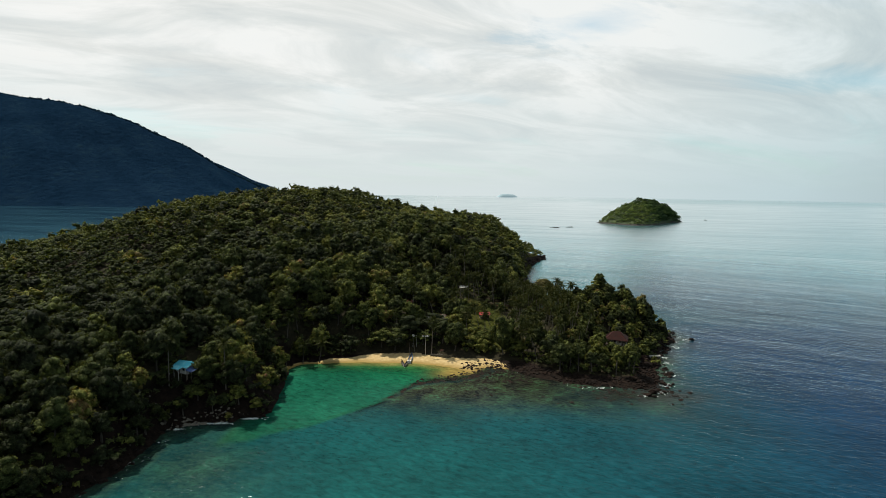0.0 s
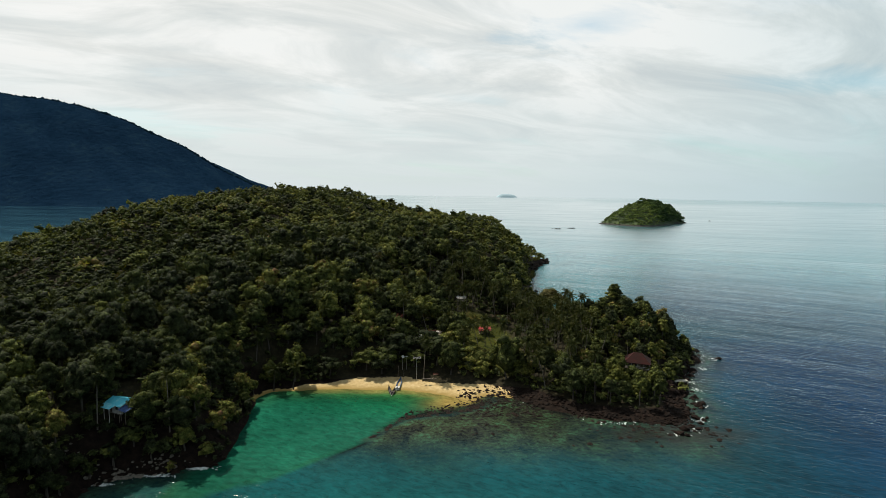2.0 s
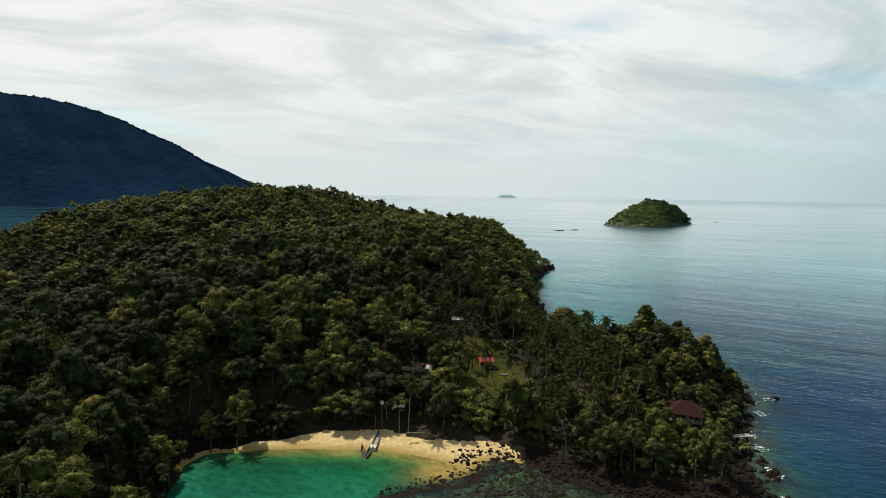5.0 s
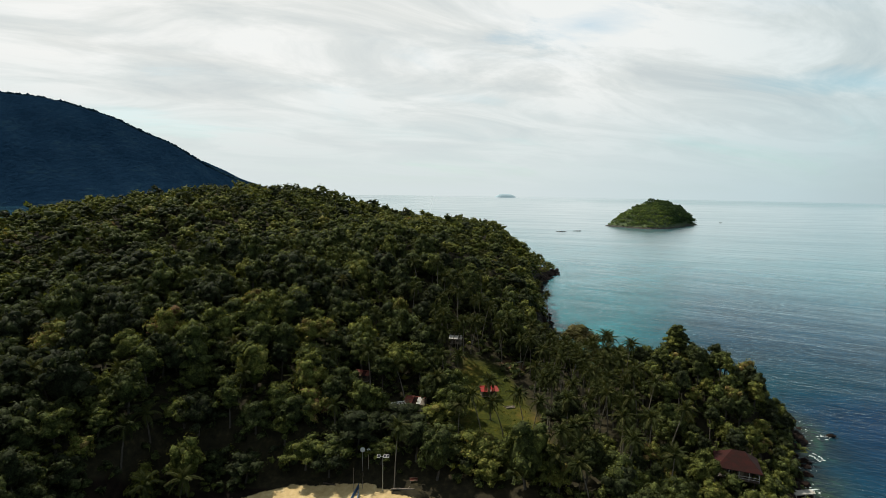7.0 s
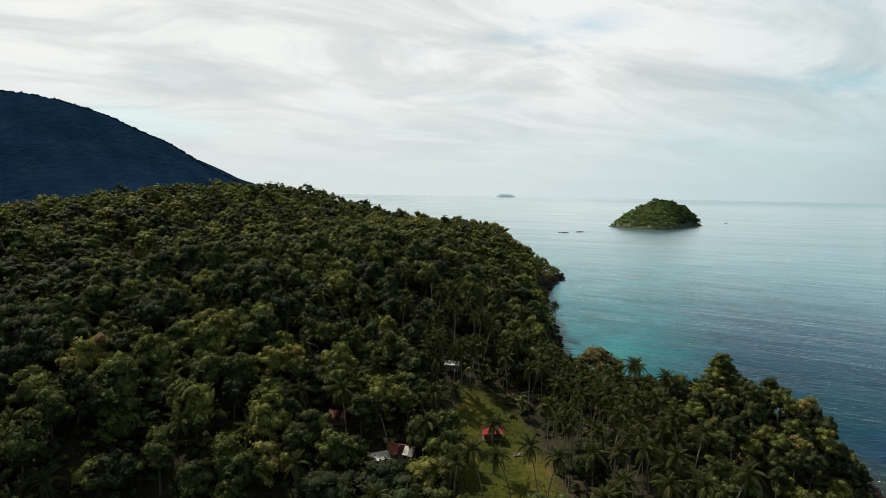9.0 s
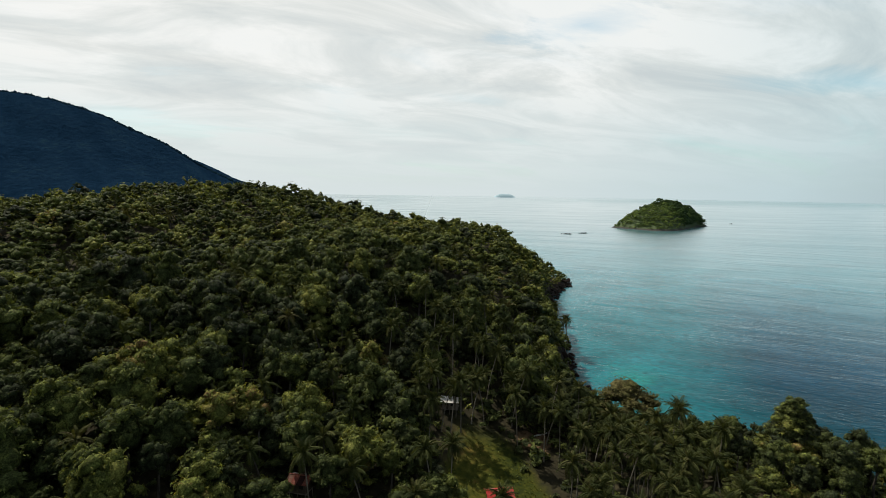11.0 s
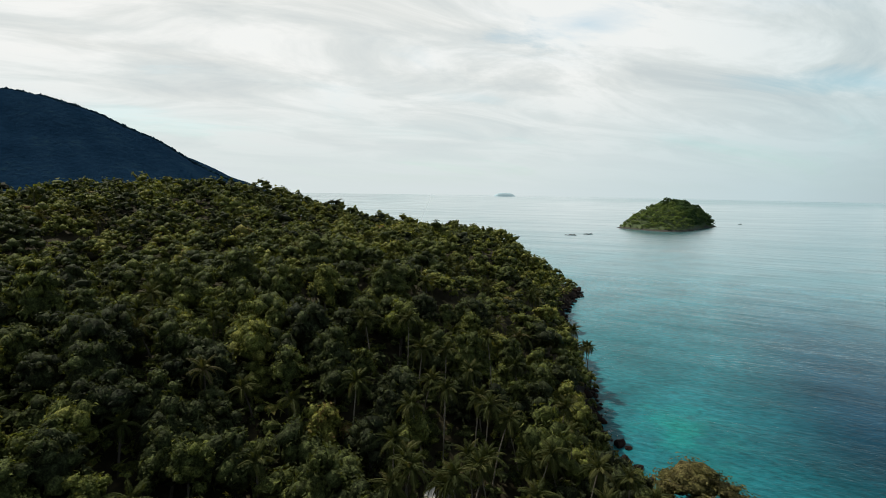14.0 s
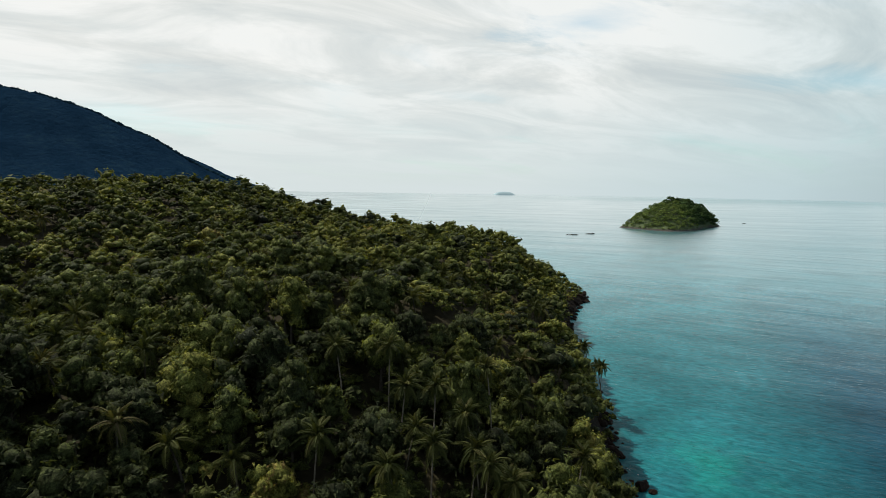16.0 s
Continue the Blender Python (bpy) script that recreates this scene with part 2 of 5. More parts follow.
mirror.inputs["Color"].default_value = (0.97, 1.0, 1.0, 1)
slant = n.add("ShaderNodeLayerWeight")
slant.inputs["Blend"].default_value = 0.5
for node in (depth_light, mirror, slant):
    n.link(relief.outputs[0], node.inputs["Normal"])
lanes = n.ramp(n.noise(n.crests(pos, 14, 0.18), 0.018, 5, 0.6, 0.5), [(0.35, 0.88), (0.65, 1.14)])
sheen = n.math("MULTIPLY", lanes, n.attribute("calm").outputs["Fac"])
n.link(n.math("MULTIPLY", sheen, n.ramp(slant.outputs["Facing"], [(0.0, 0.010), (0.5, 0.012), (0.66, 0.028), (0.78, 0.105), (0.87, 0.40), (0.94, 0.79), (1.0, 0.97)]), True), both.inputs[0])
n.link(depth_light.outputs[0], both.inputs[1])
n.link(mirror.outputs[0], both.inputs[2])
n.link(both.outputs[0], out.inputs[0])

# ================= the lie of the land =================
COAST = [(-150, -60), (-125, 20), (-104, 70), (-84, 112), (-79, 130), (-78, 149), (-61, 155.5), (-53.5, 160.5), (-54, 176), (-57, 194), (-58, 202),
         (-49, 207.5), (-29, 209.5), (-10, 209), (4, 205), (14, 200), (20, 204), (30, 202), (40, 193), (53, 187), (68, 184), (80, 186),
         (86, 198), (92, 213), (99, 228), (111, 247), (115.5, 262), (105, 279), (88, 291), (72, 299), (57, 309), (58, 331), (64, 358), (69, 395),
         (71, 432), (78, 467), (96, 522), (111, 550), (106, 590), (60, 660), (-60, 730), (-220, 740), (-330, 670), (-370, 540),
         (-365, 400), (-420, 250), (-460, 60), (-420, -80)]
# hills: x, y, spread, height
HILLS = [(-100, 480, 70, 45.5), (-150, 350, 60, 28.6), (0, 350, 40, 26.1), (-30, 430, 60, 11.4), (60, 450, 45, 13.4), (-60, 280, 40, 19.6),
         (-110, 210, 45, 10.3), (79, 252, 16, 15.0), (101, 240, 10, 5.5), (-80, 155, 22, 8.7), (-230, 300, 80, 8.2), (-230, 450, 80, 23.5), (30, 500, 45, 14.4),
         (-160, 120, 60, 12.6), (-84, 166, 13, 0.8), (48, 425, 28, 9.0), (0, 440, 60, 2.0)]


def spline(points, steps=6):
    p = np.array(points, float)
    a, b, c, d = (np.roll(p, k, 0) for k in (1, 0, -1, -2))
    u = (np.arange(steps) / steps)[None, :, None]
    a, b, c, d = (q[:, None, :] for q in (a, b, c, d))
    return (0.5 * (2 * b + (c - a) * u + (2 * a - 5 * b + 4 * c - d) * u ** 2 + (3 * b - a - 3 * c + d) * u ** 3)).reshape(-1, 2)


SHORE = spline(COAST)


def wobble(x, y, size, seed=0.0):
    """A cheap smooth field between about -1 and 1."""
    a, b = x / size + seed, y / size - 1.7 * seed
    return (np.sin(a * 1.9 + 1.3 * np.sin(b * 1.3 + seed)) + np.sin(b * 2.3 + 1.1 * np.sin(a * 1.7 - seed)) + np.sin((a + b) * 3.1 + seed)) / 3


def inland(x, y):
    """Metres from the shore line: above 0 on land, below 0 at sea."""
    x, y = np.asarray(x, float), np.asarray(y, float)
    best, inside = np.full(x.shape, 1e18), np.zeros(x.shape, bool)
    for (ax, ay), (bx, by) in zip(SHORE, np.roll(SHORE, -1, 0)):
        dx, dy = bx - ax, by - ay
        u = np.clip(((x - ax) * dx + (y - ay) * dy) / (dx * dx + dy * dy), 0, 1)
        best = np.minimum(best, (x - ax - u * dx) ** 2 + (y - ay - u * dy) ** 2)
        inside ^= ((ay > y) != (by > y)) & (x < (bx - ax) * (y - ay) / (by - ay + 1e-12) + ax)
    return np.where(inside, 1, -1) * np.sqrt(best) + 0.9 * wobble(x, y, 7.0)


def step(a, b, v):
    t = np.clip((v - a) / (b - a), 0, 1)
    return t * t * (3 - 2 * t)


def beachiness(x, y):
    return step(-63, -57, x) * (1 - step(26, 38, x)) * step(196, 200, y) * (1 - step(226, 232, y))


def sand_width(x):
    """How far the sand reaches up from the water."""
    return np.interp(x, [-60, -52, -44, -36, -26, -10, 8, 22, 34], [2.2, 2.6, 3.2, 5, 9, 9.5, 9, 8, 3])


def bare(x, y, d):
    """True where sand, the shaded strip behind it or shore rock keeps plants away."""
    strip = np.where(x < -14, 3.2, 5.2)
    return ((beachiness(x, y) > 0.3) & (d < sand_width(x) + strip)) | ((x > 18) & (x < 88) & (y < 215) & (d < 8.5))


def ground_z(x, y, d=None):
    x, y = np.asarray(x, float), np.asarray(y, float)
    d = inland(x, y) if d is None else d
    rise = 1 - np.exp(-np.maximum(d, 0) / 9.0)
    z = 2.6 * np.ones_like(x)
    for hx, hy, s, h in HILLS:
        z = z + h * np.exp(-((x - hx) ** 2 + (y - hy) ** 2) / (2 * s * s))
    z = z * rise + 0.5 * wobble(x, y, 9.0, 2.0) * step(6, 20, d) * (1 - clearing(x, y))
    beach = beachiness(x, y) * (1 - step(10, 22, d))
    z = z * (1 - beach) + beach * np.minimum(0.14 * np.maximum(d, 0), 2.6)
    return np.where(d > 0, z, np.maximum(d * 0.35, -6.0))


def clearing(x, y):
    """1 on the open grass behind the beach."""
    x, y = np.asarray(x, float), np.asarray(y, float)
    left = np.interp(y, [218, 226, 234, 242, 250, 262, 275, 288], [22, 22, 18, 13, 12, 11, 14, 20])
    right = np.interp(y, [218, 226, 240, 250, 262, 275, 288], [36, 38, 38, 37, 35, 31, 24])
    ragged = 2.5 * wobble(x, y, 8.0, 1.0)
    return step(-2, 2, x - left + ragged) * step(-2, 2, right - x + ragged) * step(216, 224, y) * (1 - step(276, 288, y))


def grid_mesh(name, xs, ys, height):
    """A heightfield mesh over the lines xs and ys. Returns the mesh and the flat x, y, z."""
    gx, gy = np.meshgrid(xs, ys)
    z = height(gx, gy)
    nx, ny = len(xs), len(ys)
    return quad_mesh(name, np.stack([gx, gy, z], -1).reshape(-1, 3), nx, ny), gx.ravel(), gy.ravel(), z.ravel()


def quad_mesh(name, co, nx, ny):
    i = (np.arange(ny - 1)[:, None] * nx + np.arange(nx - 1)[None, :]).ravel()
    return numpy_mesh(name, co, np.stack([i, i + 1, i + nx + 1, i + nx], 1), smooth=True)


def numpy_mesh(name, co, faces, smooth=False):
    """A mesh from an (n, 3) array of places and an (m, 3 or 4) array of faces."""
    me = bpy.data.meshes.new(name)
    k = faces.shape[1]
    me.vertices.add(len(co))
    me.vertices.foreach_set("co", np.ascontiguousarray(co, np.float32).ravel())
    me.loops.add(faces.size)
    me.loops.foreach_set("vertex_index", np.ascontiguousarray(faces, np.int32).ravel())
    me.polygons.add(len(faces))
    me.polygons.foreach_set("loop_start", np.arange(0, faces.size, k, dtype=np.int32))
    me.polygons.foreach_set("loop_total", np.full(len(faces), k, np.int32))
    me.polygons.foreach_set("use_smooth", np.full(len(faces), smooth))
    me.update(calc_edges=True)
    return me


def float_attr(me, name, values):
    me.attributes.new(name, "FLOAT", "POINT").data.foreach_set("value", np.ascontiguousarray(values, np.float32))


def structure(name, me, mat, label, category):
    me.materials.append(mat)
    return tagged(new(name, me), label, category, kind="structure")


xs = np.concatenate([np.arange(-480, -130, 6.0), np.arange(-130, 132, 2.0)])
ys = np.concatenate([np.arange(-90, 90, 6.0), np.arange(90, 330, 2.0), np.arange(330, 760, 5.0)])
me, gx, gy, gz = grid_mesh("land", xs, ys, ground_z)
d_land = inland(gx, gy)
float_attr(me, "grass", clearing(gx, gy))
float_attr(me, "sand", beachiness(gx, gy) * (1 - step(-1.5, 1.5, d_land + 1.6 * wobble(gx, gy, 9.0, 3.0) - sand_width(gx))) * (1 - step(24, 33, gx)))
float_attr(me, "earth", np.exp(-((gx - 35) / 6.0) ** 2 - ((gy - 283) / 4.5) ** 2))
float_attr(me, "wet", 1 - step(0.8, 4.0, d_land))
float_attr(me, "rocky", 1 - step(5.0, 11.0, d_land))
structure("ground", me, mat_land, "headland ground with forest floor, grass clearing and sandy beach", "ground")

# ================= the sea =================


def spread(lo, hi, fine_lo, fine_hi, fine, growth=1.09):
    mid = list(np.arange(fine_lo, fine_hi + 0.1, fine))
    a, s = [], fine
    v = fine_lo
    while v > lo:
        s *= growth
        v -= s
        a.append(max(v, lo))
    b, s = [], fine
    v = fine_hi
    while v < hi:
        s *= growth
        v += s
        b.append(min(v, hi))
    return np.array(a[::-1] + mid + b)


FAR = 4850.0
sx, sy = spread(-FAR, FAR, -110, 190, 2.5), spread(-FAR, FAR, 0, 340, 2.5)
qx, qy = np.meshgrid(sx, sy - 110)
qy = qy.clip(-FAR, FAR)
big, rad = np.maximum(np.abs(qx), np.abs(qy)), np.hypot(qx, qy) + 1e-9
wgt = step(700, 1800, big)
k = (1 - wgt) + wgt * big / rad
qx, qy = qx * k + 8, qy * k + 110
rad = np.hypot(qx - 8, qy - 110)
sea_z = 16.0 * step(2600, FAR, rad) * (rad / FAR)       # the last kilometres are raised to fit the horizon in the camera's view
me = quad_mesh("sea", np.stack([qx, qy, sea_z], -1).reshape(-1, 3), len(sx), len(sy))
px, py = qx.ravel(), qy.ravel()
off = np.full(px.shape, 900.0)
near = (np.abs(px + 120) < 560) & (np.abs(py - 330) < 640)
off[near] = -inland(px[near], py[near])


def blob(x, y, cx, cy, rx, ry, turn=0.0):
    c, s = math.cos(radians(turn)), math.sin(radians(turn))
    u, v = (x - cx) * c + (y - cy) * s, -(x - cx) * s + (y - cy) * c
    return np.exp(-((u / rx) ** 2 + (v / ry) ** 2))


def paint(col, mask, rgb):
    return col * (1 - mask[:, None]) + np.array(rgb) * mask[:, None]


col = np.tile(np.array((0.0012, 0.0150, 0.042)), (len(px), 1))                     # deep water
col = paint(col, np.clip(np.exp(-np.maximum(off - 12, 0) / 70), 0, 1) * (1 - step(60, 150, px) * (1 - step(255, 300, py))), (0.0026, 0.030, 0.038))
col = paint(col, blob(px, py, -20, 120, 75, 60) * (off > -5), (0.004, 0.048, 0.047))
# bay shallows; their turquoise also carries some sky sheen seen at low angles
col = paint(col, np.clip(1.0 * blob(px, py, 82, 410, 28, 105, -8), 0, 1) * step(40, 60, px), (0.006, 0.072, 0.085))
col = paint(col, 0.75 * step(270, 330, py) * step(30, 50, px) * (1 - step(-10, 45, px - 90 - 0.5 * np.maximum(py - 330, 0))), (0.0085, 0.086, 0.104))
col = paint(col, np.clip(1.0 * blob(px, py, 86, 350, 8, 13, -20) + 0.7 * wobble(px, py, 5.0, 4.0) * blob(px, py, 85, 350, 16, 24), 0, 1), (0.006, 0.108, 0.104))
col = paint(col, np.clip(0.8 * blob(px, py, 78, 322, 10, 7, 40), 0, 1), (0.006, 0.070, 0.064))
# far and left water made paler: sky sheen and haze put into its colour
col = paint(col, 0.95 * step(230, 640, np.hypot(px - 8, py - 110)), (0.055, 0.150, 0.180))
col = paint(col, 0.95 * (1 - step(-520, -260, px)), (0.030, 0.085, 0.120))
# the lagoon lies behind the reef's edge
reef_y = np.interp(px, [-60, -37, -28, -19, -14, -8, 0, 14, 22], [138, 153, 160, 168.5, 178, 187.5, 190.6, 196, 203])
lagoon = step(-1.5, 2.5, py - reef_y + 1.2 * wobble(px, py, 6.0)) * (1 - step(16, 20, px)) * step(-62, -56, px) * (1 - step(214, 220, py))
deep_in = step(3.0, 12.0, off) * lagoon
col = paint(col, lagoon, (0.021, 0.076, 0.023))
col = paint(col, deep_in, (0.003, 0.060, 0.024))
col = paint(col, np.clip(lagoon * step(4, 8, off) * (1 - step(12, 19, off + 3 * wobble(px, py, 7.0, 3.0))) * (0.55 + 0.6 * wobble(px, py, 5.0, 1.0)), 0, 0.85), (0.003, 0.030, 0.012))
col = paint(col, lagoon * (1 - step(170, 202, py + 0.35 * px)), (0.006, 0.060, 0.036))
col = paint(col, lagoon * (1 - step(0.5, 4.0, off)) * step(-46, -36, px), (0.13, 0.115, 0.035))
col = paint(col, np.clip(1.3 * blob(px, py, 9, 200, 8.5, 5.5, 25), 0, 1) * lagoon, (0.17, 0.125, 0.038))
rim = np.exp(-((py - reef_y + 1.2 + 0.8 * wobble(px, py, 5.0)) / np.interp(px, [-30, -12, 0, 18], [1.3, 1.6, 2.6, 3.0])) ** 4) * step(-30, -18, px) * (1 - step(18, 24, px))
col = paint(col, rim, (0.004, 0.006, 0.005))
reef_mask = (1 - 0.95 * rim) * (1 - lagoon) * step(-50, -20, px) * (1 - step(76, 92, px)) * step(148, 182, py + 4 * wobble(px, py, 14.0, 7.0)) * (1 - step(206, 212, py))
reef_mask = np.maximum(reef_mask, (0.8 - 0.40 * step(262, 300, py)) * (1 - step(0, 15 - 10 * step(262, 300, py), off + 3 * wobble(px, py, 9.0, 2.0))) * (1 - lagoon) * (py < 420) * (px > -130))
reef_mask = np.maximum(reef_mask, 0.55 * blob(px, py, -62, 128, 16, 26, 30))
# a low rock platform under shallow water off the cape
shelf = np.clip(1.5 * blob(px, py, 71, 178, 22, 7.5) + 0.5 * wobble(px, py, 5.0, 9.0) * blob(px, py, 71, 177, 26, 11), 0, 1)
col = paint(col, 0.85 * shelf, (0.012, 0.011, 0.008))
reef_mask = reef_mask * (1 - 0.8 * shelf)
rgba = np.concatenate([col, np.ones((len(px), 1))], 1)
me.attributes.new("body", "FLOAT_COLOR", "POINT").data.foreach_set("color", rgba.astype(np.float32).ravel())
float_attr(me, "reef", np.clip(reef_mask, 0, 1))
float_attr(me, "chop", (1 - 0.25 * lagoon) * (1 - 0.15 * blob(px, py, -5, 165, 45, 35)) * (0.22 + 1.35 / (1 + (np.hypot(px - 40, py - 220) / 250) ** 3.0)))
far = np.hypot(px - 8, py - 110)
float_attr(me, "roll", 0.8 * (1 - lagoon) * step(3, 40, off) * step(60, 160, far) / (1 + (far / 900) ** 2))
float_attr(me, "calm", 1 - (0.04 + 0.22 * step(0.1, 0.5, px / (far + 1))) * step(3000, 4100, far + 250 * wobble(px, py, 900.0, 2.0)))    # wind-ruffled band far out, painted by dimming the sky's reflection, most to the right
float_attr(me, "rough", 0.17 + 0.13 * step(150, 700, far) * step(-300, 100, px))
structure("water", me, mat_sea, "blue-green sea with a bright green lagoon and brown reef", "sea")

# ================= leaves, trees and palms =================
rng = np.random.default_rng(7)


def ball_arrays(level):
    bm = bmesh.new()
    bmesh.ops.create_icosphere(bm, subdivisions=level, radius=1.0)
    arrays = np.array([v.co[:] for v in bm.verts]), np.array([[v.index for v in f.verts] for f in bm.faces])
    bm.free()
    return arrays


BALLS = {1: ball_arrays(1), 2: ball_arrays(2)}
ICO_V, ICO_F = BALLS[1]


def unit(v):
    return v / (np.linalg.norm(v, axis=-1, keepdims=True) + 1e-9)


def crown_arrays(r, clumps, leaves, size, flat=0.62, ball=1, body=0.5, corners=3, solid=0.86):
    """A crown about 1 across its radius, base at z = 0: tiers of domed leaf clumps, each with sprays on its upper side, round a dark leafy body."""
    ball_v, ball_f = BALLS[ball]
    vs, fs, k = [], [], 0
    if body:
        vs.append(BALLS[2][0] * (1 + r.uniform(-0.2, 0.2, (len(BALLS[2][0]), 1))) * np.array((body, body, flat * 0.55)) + np.array((0, 0, flat * 0.5)))
        fs.append(BALLS[2][1])
        k = len(BALLS[2][0])
    for i in range(clumps):
        a = i * 2.399 + r.uniform(-0.5, 0.5)
        u = (i + 0.5) / clumps
        rr = 0.80 * math.sqrt(u) * r.uniform(0.8, 1.1)
        s = r.uniform(0.17, 0.40) * (1.08 - 0.3 * u)
        c = np.array((rr * math.cos(a), rr * math.sin(a), flat * (1.12 - 1.0 * u ** 1.3) + r.uniform(-0.17, 0.17)))
        lump = ball_v * (1 + r.uniform(-0.24, 0.24, (len(ball_v), 1)))
        squash = np.where(lump[:, 2:] > 0, r.uniform(0.55, 0.8), 0.35)
        lump = lump * np.concatenate([np.ones((len(lump), 2)), squash], 1) * s * solid
        tilt = r.normal(size=2) * 0.16
        lump[:, 2] += lump[:, 0] * tilt[0] + lump[:, 1] * tilt[1]
        vs.append(c + lump)
        fs.append(ball_f + k)
        k += len(lump)
        n = unit(r.normal(size=(leaves, 3)) * np.array((1, 1, 0.7)) + np.array((0, 0, 0.45)))
        p = c + n * np.array((s, s, s * 0.66)) * r.uniform(0.72, 1.16, (leaves, 1))
        p[:, 2] += (p[:, 0] - c[0]) * tilt[0] + (p[:, 1] - c[1]) * tilt[1]
        facing = unit(n * 0.55 + r.normal(size=(leaves, 3)) * 0.34 + np.array((0, 0, 0.6)))
        along = unit(np.cross(facing, r.normal(size=(leaves, 3))))
        side = np.cross(facing, along)
        ln = size * r.uniform(0.6, 1.35, (leaves, 1))
        wd = ln * r.uniform(0.36, 0.55, (leaves, 1))
        if corners == 4:
            leaf = np.stack([p - along * ln, p + side * wd + facing * wd * 0.35, p + along * ln, p - side * wd + facing * wd * 0.35], 1)
            tris = ((0, 1, 2), (0, 2, 3))
        else:
            leaf = np.stack([p - along * ln - side * wd * 0.8, p - along * ln * 0.7 + side * wd, p + along * ln + facing * wd * 0.3], 1)
            tris = ((0, 1, 2),)
        vs.append(leaf.reshape(-1, 3))
        b = k + np.arange(leaves)[:, None] * corners
        fs += [b + np.array(t) for t in tris]
        k += leaves * corners
    return np.concatenate(vs), np.concatenate(fs)


def tube_arrays(pts, radii, sides=6):
    """A tapered tube through pts."""
    pts = np.array(pts, float)
    ax = unit(np.gradient(pts, axis=0))
    ref = np.array((1.0, 0.1, 0.0))
    u = unit(np.cross(ax, ref))
    v = np.cross(ax, u)
    ang = np.arange(sides) / sides * 2 * math.pi
    ring = pts[:, None] + (u[:, None] * np.cos(ang)[None, :, None] + v[:, None] * np.sin(ang)[None, :, None]) * np.array(radii)[:, None, None]
    co = ring.reshape(-1, 3)
    f = []
    for i in range(len(pts) - 1):
        for j in range(sides):
            a, b = i * sides + j, i * sides + (j + 1) % sides
            f += [(a, b, b + sides), (a, b + sides, a + sides)]
    top = (len(pts) - 1) * sides
    f += [(top, top + j, top + j + 1) for j in range(1, sides - 1)]
    return co, np.array(f)


def merge(parts):
    vs, fs, k = [], [], 0
    for v, f in parts:
        vs.append(v)
        fs.append(f + k)
        k += len(v)
    return np.concatenate(vs), np.concatenate(fs)


def trunk_arrays(r, height, girth, spread_r):
    """A trunk with a slight lean and four or five limbs that reach into the crown."""
    top = np.array((r.uniform(-0.5, 0.5), r.uniform(-0.5, 0.5), height))
    mid = top * 0.5 + np.array((r.uniform(-0.3, 0.3), r.uniform(-0.3, 0.3), 0))
    parts = [tube_arrays([(0, 0, -1.2), (0, 0, 0.3), mid, top], [girth * 1.5, girth, girth * 0.8, girth * 0.55])]
    for i in range(5):
        a = i * 1.257 + r.uniform(-0.4, 0.4)
        reach = spread_r * r.uniform(0.45, 0.7)
        tip = top + np.array((math.cos(a) * reach, math.sin(a) * reach, spread_r * r.uniform(0.2, 0.5)))
        parts.append(tube_arrays([mid * 0.3 + top * 0.7, top * 0.4 + tip * 0.6 + np.array((0, 0, -0.3)), tip], [girth * 0.5, girth * 0.33, girth * 0.12], 4))
    return merge(parts)


def frond_arrays(r, length, droop):
    """One feather leaf of a palm, growing along +x from the origin."""
    s = np.linspace(0, 1, 8)
    spine = np.stack([length * (s - 0.16 * droop * s ** 2), 0.12 * length * r.uniform(-1, 1) * s ** 2, length * (0.34 * s - (0.42 + 0.5 * droop) * s ** 2.2)], 1)
    co, f = tube_arrays(spine, 0.055 * (1 - 0.85 * s) + 0.008, 3)
    vs, fs, k = [co], [f], len(co)
    for i in range(17):
        u = 0.12 + 0.87 * i / 16
        p = np.array([np.interp(u, s, spine[:, j]) for j in range(3)])
        q = np.array([np.interp(min(u + 0.06, 1.0), s, spine[:, j]) for j in range(3)])
        fwd = unit(q - p + 1e-6)
        ln = length * 0.22 * (math.sin(math.pi * (0.12 + 0.82 * u)) ** 0.6) * r.uniform(0.85, 1.15)
        for sgn in (-1, 1):
            tip = p + fwd * ln * 0.55 + np.array((0, sgn * ln * 0.8, -ln * r.uniform(0.25, 0.6)))
            mid = (p + tip) / 2 + np.array((0, 0, ln * 0.10))
            wv = fwd * length * 0.019
            vs.append(np.array([p, mid + wv * 1.3, tip, mid - wv * 1.3]))
            fs.append(np.array([(0, 1, 2), (0, 2, 3)]) + k)
            k += 4
    return np.concatenate(vs), np.concatenate(fs)


def turned(v, yaw, pitch=0.0):
    c, s = math.cos(pitch), math.sin(pitch)
    v = np.stack([v[:, 0] * c - v[:, 2] * s, v[:, 1], v[:, 0] * s + v[:, 2] * c], 1)
    c, s = math.cos(yaw), math.sin(yaw)
    return np.stack([v[:, 0] * c - v[:, 1] * s, v[:, 0] * s + v[:, 1] * c, v[:, 2]], 1)


def part_np(name, arrays, mat, parent, label="", smooth=False):
    me = numpy_mesh(name, arrays[0], arrays[1], smooth)
    me.materials.append(mat)
    return part_of(name, me, parent, label)


def part_of(name, me, parent, label=""):
    ob = new(name, me)
    ob.parent = parent
    return tagged(ob, label) if label else ob


FROND_SETS = [[frond_arrays(rng, 1.0, d) for d in (0.15, 0.5, 0.95, 1.5)] for _ in range(2)]


